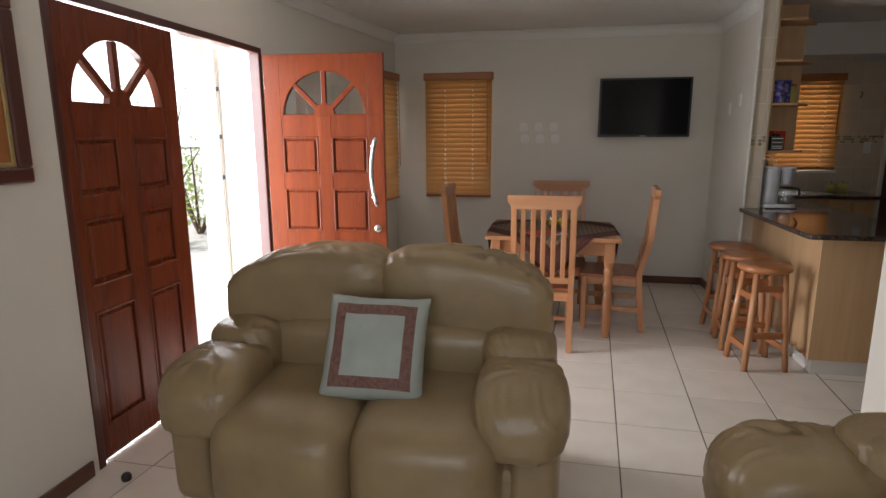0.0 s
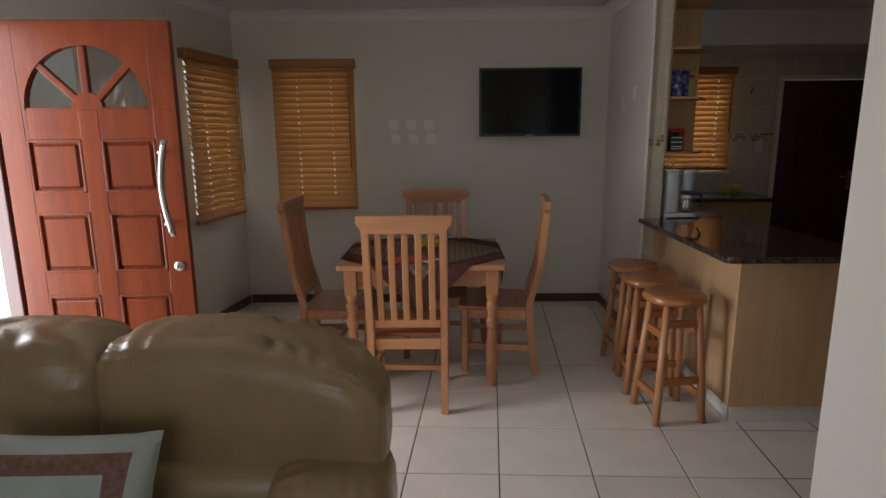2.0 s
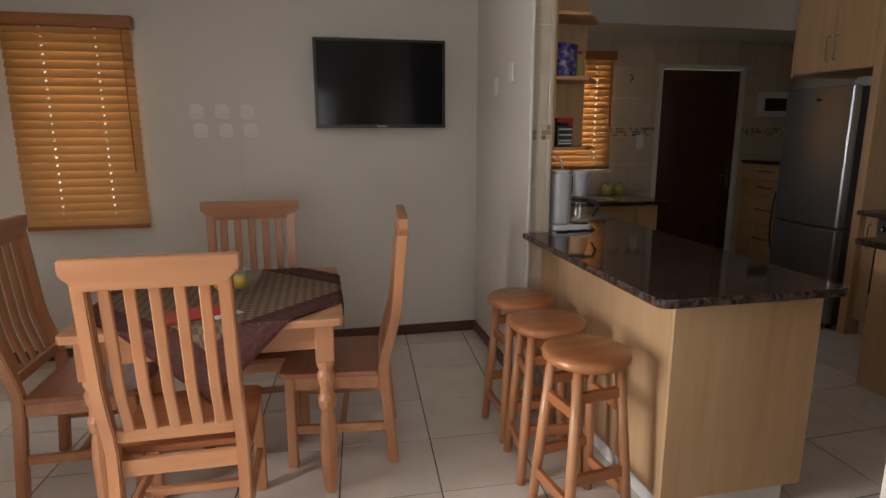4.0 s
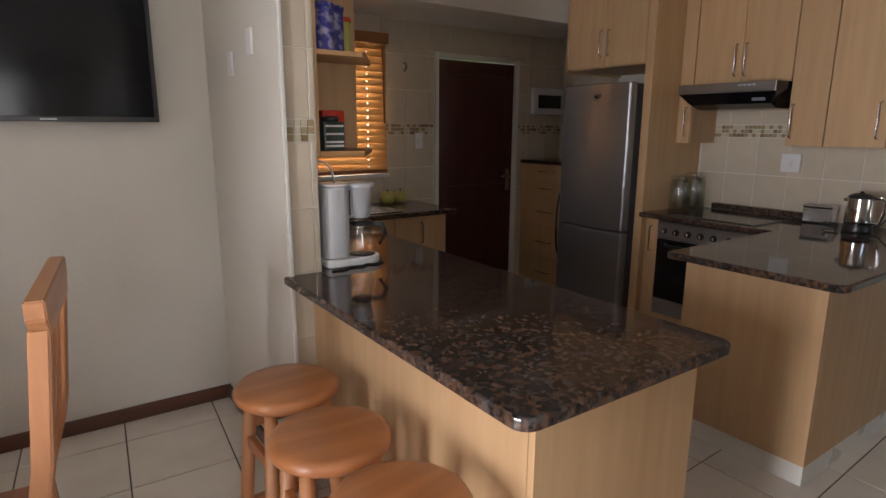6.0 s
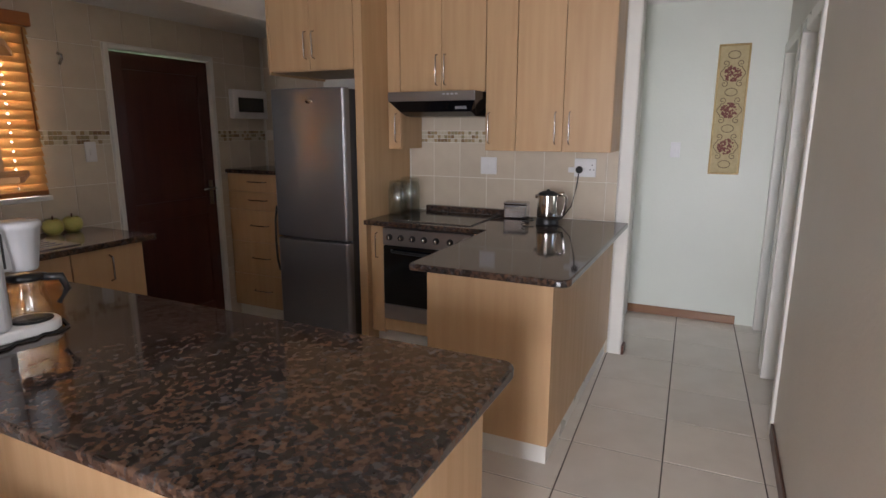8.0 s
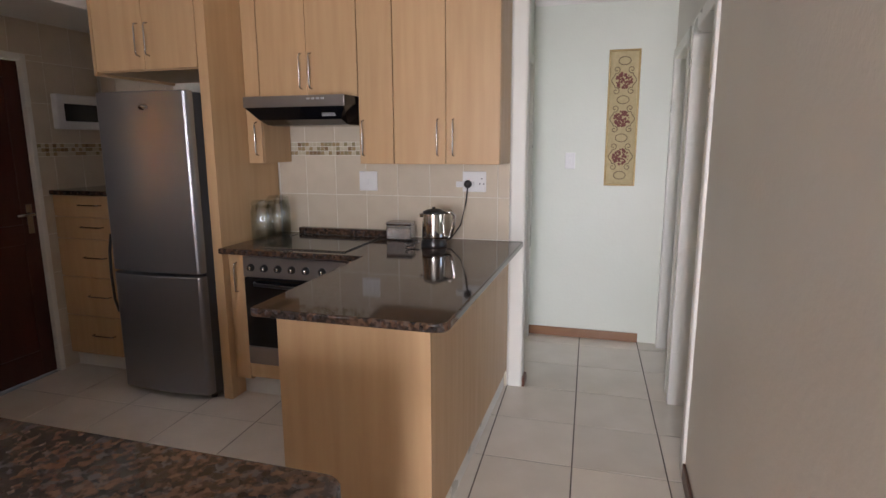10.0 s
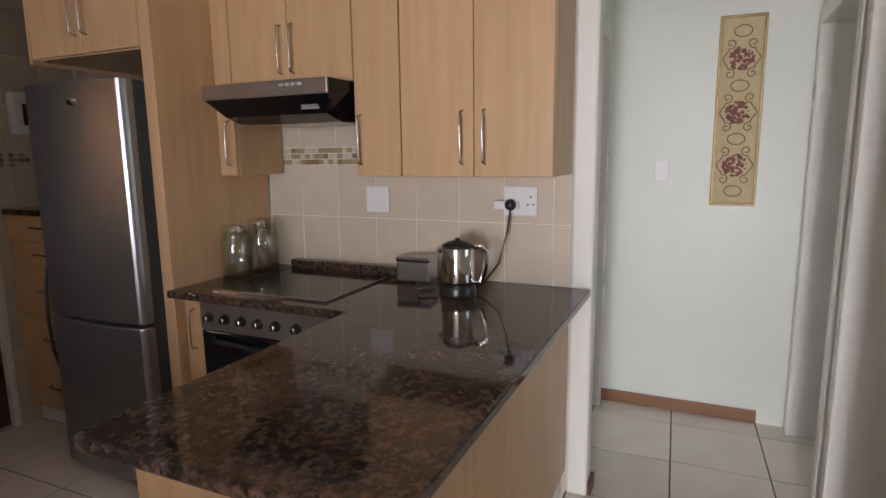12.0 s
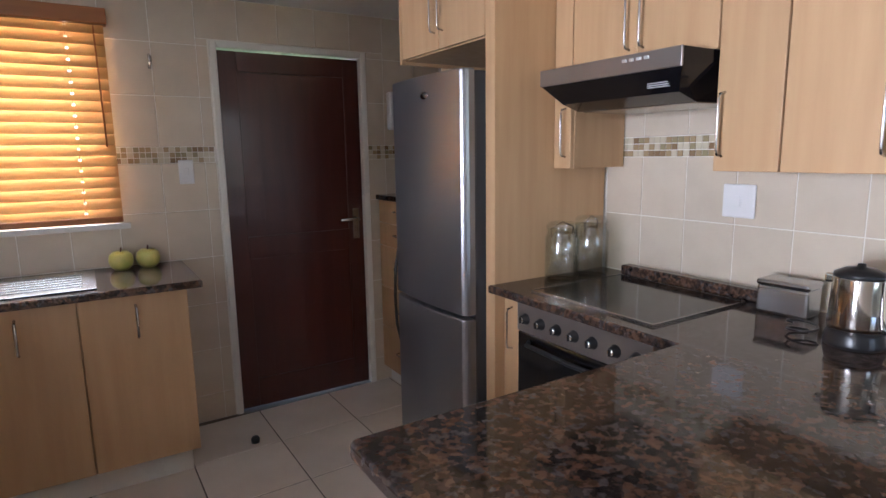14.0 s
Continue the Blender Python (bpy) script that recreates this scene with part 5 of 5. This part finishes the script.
# ---- corner shelf and what stands by it ----
sh = thing("corner_shelf", "oak laminate open shelf unit beside the pillar", "shelf", (0, 0, 0))
box("back_panel", (1.872, 5.19, 1.335), (1.888, 5.45, CEIL - 0.004), M_OAK, sh, 0.001)
for z in (1.335, 1.70, 2.02, 2.32):
    prism("shelf", [(1.889, 5.19), (2.07, 5.19), (2.095, 5.215), (2.24, 5.45), (1.889, 5.45)], z, z + 0.018, M_OAKX, sh, 0.002)
box("rear_panel", (1.889, 5.452, 1.335), (2.17, 5.468, CEIL - 0.004), M_OAK, sh, 0.001)
for k, (x, y, r, h, m) in enumerate(((1.94, 5.245, 0.04, 0.17, M_BLUE), (2.01, 5.315, 0.042, 0.175, M_BLUE), (2.075, 5.385, 0.04, 0.15, M_APPLE))):
    c = thing("storage_canister", "printed round storage tin on the shelf", "tin", (x, y, 1.718), 60 * k, "tins on the shelf")
    lathe("body", [(r, 0), (r + 0.002, 0.004), (r, 0.01), (r, h - 0.02), (r - 0.002, h - 0.015)], m, c, 24)
    lathe("lid", [(r + 0.002, h - 0.018), (r + 0.003, h - 0.003), (r - 0.004, h), (0.001, h)], M_BLUE if k < 2 else M_RED, c, 24)
tn = thing("tea_caddy", "dark green and white printed tea tin", "tin", (1.965, 5.27, 1.353), 5, "tins on the shelf")
box("body", (-0.045, -0.035, 0), (0.045, 0.035, 0.11), mat("dark_green_tin", (0.03, 0.05, 0.04), (0.05, 0.07, 0.06), 0.35), tn, 0.006)
for z in (0.015, 0.03, 0.06, 0.09):
    box("label_bar", (-0.038, -0.0365, z), (0.038, -0.0352, z + 0.007), M_PAPER, tn, 0)
lathe("lid", [(0.034, 0.11), (0.036, 0.115), (0.034, 0.13), (0.001, 0.132)], M_BLACK, tn, 20)
tagged(box("red_box", (-0.05, -0.04, 0), (0.05, 0.04, 0.155), M_RED, None, 0.005, pose(2.01, 5.38, 1.353, 0, 0, 6)), "dark red carton standing on the shelf", "box", "tins on the shelf")

cm = thing("coffee_machine", "pale grey filter coffee machine with glass jug", "coffee machine", (1.962, 5.255, TOP), -4)
prism("base", rounded(-0.06, -0.075, 0.185, 0.075, (0.03, 0.07, 0.07, 0.03)), 0.0, 0.032, M_WHITE, cm, 0.008)
prism("water_tank", rounded(-0.06, -0.07, 0.05, 0.07, (0.045, 0.045, 0.03, 0.03)), 0.033, 0.318, M_GREYP, cm, 0.01)
prism("tank_lid", rounded(-0.062, -0.072, 0.052, 0.072, (0.046, 0.046, 0.03, 0.03)), 0.3185, 0.328, M_WHITE, cm, 0.004)
box("arm", (0.045, -0.03, 0.19), (0.075, 0.03, 0.31), M_GREYP, cm, 0.006)
# black strip put in for the shade between tank and filter basket
box("gap_shade", (0.052, -0.034, 0.20), (0.058, 0.034, 0.30), M_BLACK, cm, 0.002)
lathe("filter_basket", [(0.036, 0.185), (0.04, 0.19), (0.056, 0.305), (0.06, 0.308), (0.06, 0.322), (0.055, 0.327), (0.001, 0.328)], M_GREYP, cm, 28, pose(0.108, -0.005, 0))
lathe("jug", [(0.052, 0.034), (0.058, 0.045), (0.055, 0.09), (0.04, 0.145), (0.043, 0.158)], M_THIN, cm, 28, pose(0.112, -0.005, 0), True)
lathe("jug_lid", [(0.045, 0.155), (0.047, 0.168), (0.001, 0.172)], M_BLACK, cm, 24, pose(0.112, -0.005, 0))
tube("jug_handle", [(0.145, -0.03, 0.16), (0.185, -0.05, 0.155), (0.198, -0.055, 0.115), (0.175, -0.042, 0.075)], [0.012, 0.012, 0.011, 0.008], M_BLACK, cm, 8)
lathe("warming_plate", [(0.055, 0.0325), (0.056, 0.0345), (0.001, 0.035)], M_BLACK, cm, 24, pose(0.112, -0.005, 0))
tagged(tube("power_cord", [(1.90, 5.15, TOP + 0.004), (1.95, 5.14, TOP + 0.004), (1.985, 5.165, TOP + 0.004), (2.03, 5.15, TOP + 0.004), (2.06, 5.17, TOP + 0.004), (2.10, 5.15, TOP + 0.004), (2.14, 5.18, TOP + 0.004), (2.165, 5.25, TOP + 0.006)], 0.004, M_BLACK, None, 6), "black power cord lying on the granite", "cord")
tagged(tube("white_flex", [(1.875, 5.27, 1.30), (1.90, 5.265, 1.315), (1.935, 5.262, 1.31), (1.96, 5.26, 1.28), (1.972, 5.258, TOP + 0.329)], 0.0045, M_WHITE, None, 8), "white flex looping from the wall to the coffee machine", "cord")

# ---- corridor picture ----
pc = thing("tapestry_panel", "tall gilt framed floral tapestry on corridor wall", "picture", (5.949, 3.425, 1.155))
bm = bmesh.new()
w, h, f = 0.105, 0.93, 0.014
for a, b, s, e in ((-w, w, 0, f), (-w, w, h - f, h), (-w, -w + f, f, h - f), (w - f, w, f, h - f)):
    add_box(bm, (-0.02, a, s), (0, b, e), 0.004)
mesh("frame", bm, M_GOLD, pc)
box("canvas", (-0.008, -w + f, f), (-0.001, w - f, h - f), M_CANVAS, pc, 0)
rng = random.Random(4)
for k in range(3):
    z = 0.205 + 0.26 * k
    bm = bmesh.new()
    for i in range(95):
        a, rr = rng.uniform(0, math.tau), 0.054 * math.sqrt(rng.random())
        bmesh.ops.create_icosphere(bm, subdivisions=1, radius=rng.uniform(0.004, 0.010), matrix=Matrix.Translation((-0.009, rr * math.cos(a), z + rr * math.sin(a))) @ Matrix.Diagonal((0.12, 1, 1, 1)))
    mesh("rose_motif", bm, M_ROSE, pc)


def stroke(pts):
    tube("scroll_motif", [(-0.0085, y, z) for y, z in pts], 0.003, M_STITCH, pc, 5)


for k in range(4):
    z = 0.075 + 0.26 * k
    stroke([(0.04 * math.cos(t * math.tau / 18), z + 0.027 * math.sin(t * math.tau / 18)) for t in range(19)])
    for s in (-1, 1):
        for v in (-1, 1):
            zz = z + v * 0.058
            if 0.03 < zz < h - 0.03:
                stroke([(s * (0.05 + (0.026 - 0.0016 * t) * math.cos(t * 0.62 + 1.2)), zz + v * (0.026 - 0.0016 * t) * math.sin(t * 0.62 + 1.2)) for t in range(13)])
        if k < 3:
            stroke([(s * (0.07 - 0.012 * math.cos(t * math.tau / 12)), z + 0.085 + 0.09 * t / 12) for t in range(13)])

# ---- bedroom shelf behind the far doorway ----
bs = thing("bookshelf", "dark bookshelf seen through the bedroom doorway", "shelf", (5.9, 2.3, 0))
for z in (0.05, 0.5, 0.95, 1.4):
    box("shelf", (-0.12, -0.4, z), (0.18, 0.4, z + 0.02), M_BASE, bs)
for y in (-0.42, 0.4):
    box("side", (-0.12, y, 0), (0.18, y + 0.02, 1.5), M_BASE, bs)
pd = thing("passage_door", "cream painted passage door standing open", "door", (4.90, 2.86, 0.01), -88)
box("leaf", (0.0, -0.04, 0.0), (0.64, 0.0, 1.98), M_TRIM, pd, 0.004)
tube("handle", [(0.58, 0, 1.0), (0.58, 0.05, 1.0), (0.48, 0.05, 1.0)], 0.009, M_STEEL, pd, 8)

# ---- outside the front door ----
# emissive white stands in for overexposed distance and adds light at the door
M_GLOW, nt, p = nodes("white_glow")
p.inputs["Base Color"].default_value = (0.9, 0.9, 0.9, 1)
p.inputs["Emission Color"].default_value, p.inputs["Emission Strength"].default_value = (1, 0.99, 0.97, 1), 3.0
setting(box("backdrop", (-62, -90, -2), (-60, 120, 45), M_GLOW, bev=0), "glowing white panel standing in for the overexposed distance", "backdrop")
setting(box("ground", (-300, -300, -0.12), (300, 300, -0.08), M_GRASS, bev=0), "lawn that runs to the horizon", "ground")
# pale slab added over the lawn so the ground outside blows out to white
setting(box("pavement", (-58.0, -2.0, -0.079), (-1.965, 70.0, -0.02), M_PAVE, bev=0.01), "pale porch paving carried far out to whiten the ground", "paving")
setting(box("wall_porch", (-2.3, 4.06, -0.02), (-1.965, 4.28, 2.6), M_PLAST, bev=0.01), "bright white plastered porch side wall", "wall")
setting(box("ceiling_porch", (-2.35, 1.6, 2.3), (-1.965, 4.055, 2.45), M_PLAST, bev=0.01), "white plastered porch roof over the front door", "porch roof")
gt = thing("security_gate", "pale grey sliding security gate frame at the door", "gate", (-2.06, 3.90, -0.02))
for a, b in (((-0.02, 0.0, 0), (0.02, 0.04, 2.08)), ((-0.02, 0.05, 0), (0.02, 0.07, 2.08))):
    box("post", a, b, M_TRIM, gt, 0.004)
for z in (0.45, 1.2, 1.48, 1.8):
    box("latch", (0.02, 0.005, z), (0.03, 0.03, z + 0.03), M_BLACK, gt, 0.002)


def shrub(at, r, h, seed):
    g = random.Random(seed)
    s = thing("garden_shrub", "sunlit green leafy garden shrub", "shrub", at, 0, "garden shrubs")
    stems = []
    bm = bmesh.new()
    for k in range(7):
        a = g.uniform(0, math.tau)
        tip = Vector((r * 0.7 * math.cos(a), r * 0.7 * math.sin(a), h * g.uniform(0.6, 1)))
        stems.append(tip)
        add_tube(bm, [(0, 0, 0), tip * 0.5 + Vector((0, 0, 0.1)), tip], [0.025, 0.016, 0.006], 6)
    mesh("stem", bm, M_BASE, s)
    bm = bmesh.new()
    for k in range(900):
        p = stems[g.randrange(7)] * g.uniform(0.25, 1.05) + Vector((g.gauss(0, r * 0.22), g.gauss(0, r * 0.22), g.gauss(0, h * 0.1)))
        m = Matrix.Translation(p) @ Euler((g.uniform(-1.2, 1.2), g.uniform(-1.2, 1.2), g.uniform(0, 6.3))).to_matrix().to_4x4()
        L = g.uniform(0.05, 0.1)
        v = [bm.verts.new(m @ Vector(q)) for q in ((0, 0, 0), (L * 0.5, L * 0.22, 0.006), (L, 0, -0.01), (L * 0.5, -L * 0.22, 0.006))]
        bm.faces.new(v)
    tagged(mesh("leaves", bm, M_LEAF, s), kind="stuff")


shrub((-5.2, 8.3, -0.08), 1.0, 2.0, 1)
shrub((-6.6, 9.3, -0.08), 1.2, 2.4, 2)
shrub((-5.0, 6.9, -0.08), 0.6, 0.9, 3)

# ---- tiles ----
# two fields of tiles meet under the breakfast bar; each has its corner and its two steps
FIELDS = (((1.04, 3.505), (0.413, -0.010), (0.028, 0.415), -1), ((4.123, 3.585), (0.414, 0.016), (-0.006, 0.4135), 1))
MEET = 2.27
setting(box("floor", (-1.96, -1.7, -0.1), (6.3, 7.1, -0.003), M_GROUT, bev=0), "cream glazed ceramic tile floor with dark joints", "floor")
floor = bpy.data.objects["floor"]


def tile_mesh(name, w, h, d, bev, material):
    """A flat tile with a chamfered rim; lies in x and y, its face at z = 0."""
    b = bmesh.new()
    rim = [b.verts.new((sx * w / 2, sy * h / 2, -bev)) for sx, sy in ((-1, -1), (1, -1), (1, 1), (-1, 1))]
    top = [b.verts.new((sx * (w / 2 - bev), sy * (h / 2 - bev), 0)) for sx, sy in ((-1, -1), (1, -1), (1, 1), (-1, 1))]
    low = [b.verts.new((sx * w / 2, sy * h / 2, -d)) for sx, sy in ((-1, -1), (1, -1), (1, 1), (-1, 1))]
    b.faces.new(top)
    for i in range(4):
        j = (i + 1) % 4
        b.faces.new((rim[i], rim[j], top[j], top[i]))
        b.faces.new((low[i], low[j], rim[j], rim[i]))
    me = bpy.data.meshes.new(name)
    b.to_mesh(me)
    b.free()
    me.materials.append(material)
    return me


def floor_tile_mesh(u, v):
    """One floor tile, its face at z = 0, its sides along u and v with a joint of 6 mm."""
    b = bmesh.new()
    u, v = Vector((*u, 0)), Vector((*v, 0))
    ring = lambda k, z: [b.verts.new(u * (sx * (0.5 - k / 0.414)) + v * (sy * (0.5 - k / 0.414)) + Vector((0, 0, z))) for sx, sy in ((-1, -1), (1, -1), (1, 1), (-1, 1))]
    top, rim, low = ring(0.0045, 0), ring(0.003, -0.0015), ring(0.003, -0.006)
    b.faces.new(top)
    for i in range(4):
        j = (i + 1) % 4
        b.faces.new((rim[i], rim[j], top[j], top[i]))
        b.faces.new((low[i], low[j], rim[j], rim[i]))
    me = bpy.data.meshes.new("tile")
    b.to_mesh(me)
    b.free()
    me.materials.append(M_FTILE)
    return me


rest = bmesh.new()
count = 0
for (ox, oy), u, v, side in FIELDS:
    ft = floor_tile_mesh(u, v)
    for j in range(-14, 10):
        for i in range(-9, 10):
            x, y = ox + (i + 0.5) * u[0] + (j + 0.5) * v[0], oy + (i + 0.5) * u[1] + (j + 0.5) * v[1]
            past = (x - MEET) * side
            if past < -0.22 or not (-1.76 < x < 6.1 and -1.5 < y < 6.9):
                continue
            if past > 0.24 and 1.3 < y < 6.8 and x < 6.0 and not (x > 2.0 and y < 2.9) and count < 300:
                t = new("tile", ft)
                t.parent = floor
                t.matrix_basis = pose(x, y, random.uniform(-0.0004, 0.0004))
                count += 1
                continue
            q = [(x + a * u[0] * 0.4925 + b * v[0] * 0.4925, y + a * u[1] * 0.4925 + b * v[1] * 0.4925) for a, b in ((-1, -1), (1, -1), (1, 1), (-1, 1))]
            edge = MEET + 0.003 * side
            q = [(max(px, edge) if side > 0 else min(px, edge), py) for px, py in q]
            if max(p[0] for p in q) - min(p[0] for p in q) > 0.02:
                rest.faces.new([rest.verts.new((px, py, 0)) for px, py in q])
tagged(mesh("tiles", rest, M_FTILE, floor), kind="stuff")

TW = 0.205
rows = [(0.0, 0.15), (0.15, 0.40), (0.40, 0.65), (0.65, 0.90), (0.90, 1.148), (1.148, 1.39), (1.47, 1.715), (1.715, 1.965), (1.965, 2.2)]
cache = {}


def wall_tiles(parent, origin, along, facing_rz, lo, hi, blocked):
    """Glazed tiles in running rows; along is x or y; blocked holds (lo, hi, z0, z1) where there are none."""
    n0 = math.floor(lo / TW)
    for k in range(n0, math.ceil(hi / TW)):
        a, b = max(lo, k * TW), min(hi, (k + 1) * TW)
        if b - a < 0.02:
            continue
        for z0, z1 in rows:
            spans = [(a, b, z0, z1)]
            for u0, u1, v0, v1 in blocked:
                cut = []
                for p, q, r0, r1 in spans:
                    if q <= u0 or p >= u1 or r1 <= v0 or r0 >= v1:
                        cut.append((p, q, r0, r1))
                        continue
                    if r0 < v0:
                        cut.append((p, q, r0, v0))
                    if r1 > v1:
                        cut.append((p, q, v1, r1))
                    m0, m1 = max(r0, v0), min(r1, v1)
                    if p < u0:
                        cut.append((p, u0, m0, m1))
                    if q > u1:
                        cut.append((u1, q, m0, m1))
                spans = cut
            for p, q, r0, r1 in spans:
                if q - p < 0.02 or r1 - r0 < 0.02:
                    continue
                key = (round(q - p, 3), round(r1 - r0, 3))
                if key not in cache:
                    cache[key] = tile_mesh("wall_tile", key[0] - 0.004, key[1] - 0.004, 0.007, 0.0015, M_WTILE)
                t = new("wall_tile", cache[key])
                t.parent = parent
                c, z = (p + q) / 2, (r0 + r1) / 2
                if along == "x":
                    t.matrix_basis = pose(c, origin - 0.003, z, 90, 0, 0)
                else:
                    t.matrix_basis = pose(origin - 0.003, c, z, 90, 0, -90)


def mosaic(parent, origin, along, spans):
    b = bmesh.new()
    g = random.Random(9)
    s = 0.0265
    for lo, hi in spans:
        k = 0
        while lo + (k + 1) * s <= hi + 0.004:
            for j in range(3):
                u0, z0 = lo + k * s + 0.0015, 1.39 + j * s + 0.0015
                u1, z1 = u0 + s - 0.003, z0 + s - 0.003
                if along == "x":
                    vs = add_box(b, (u0, origin - 0.005, z0), (u1, origin - 0.002, z1))
                else:
                    vs = add_box(b, (origin - 0.005, u0, z0), (origin - 0.002, u1, z1))
                mi = g.choice((0, 0, 0, 1, 1, 2, 3))
                for f in {f for v in vs for f in v.link_faces}:
                    f.material_index = mi
            k += 1
    tagged(mesh("mosaic_band", b, M_MOS, parent), kind="stuff")


kn = bpy.data.objects["wall_kitchen_north"]
ke = bpy.data.objects["wall_kitchen_east"]
kp = bpy.data.objects["wall_pillar"]
wall_tiles(kn, KNORTH, "x", 0, 1.89, 4.9, [(3.54, 4.40, 0, 2.0), (2.45, 3.02, 1.14, 2.0)])
wall_tiles(ke, EAST, "y", 0, 4.03, 5.52, [])
wall_tiles(ke, EAST, "y", 0, 6.29, 6.89, [])
wall_tiles(kp, 5.18, "x", 0, 1.752, 1.868, [])
rows.append((2.2, CEIL))
wall_tiles(kp, 5.18, "x", 0, 1.752, 1.868, [(1.7, 1.9, 0, 2.2)])
mosaic(kn, KNORTH, "x", [(3.03, 3.54), (4.4, 4.9)])
mosaic(ke, EAST, "y", [(4.03, 5.52)])
mosaic(kp, 5.18, "x", [(1.756, 1.866)])
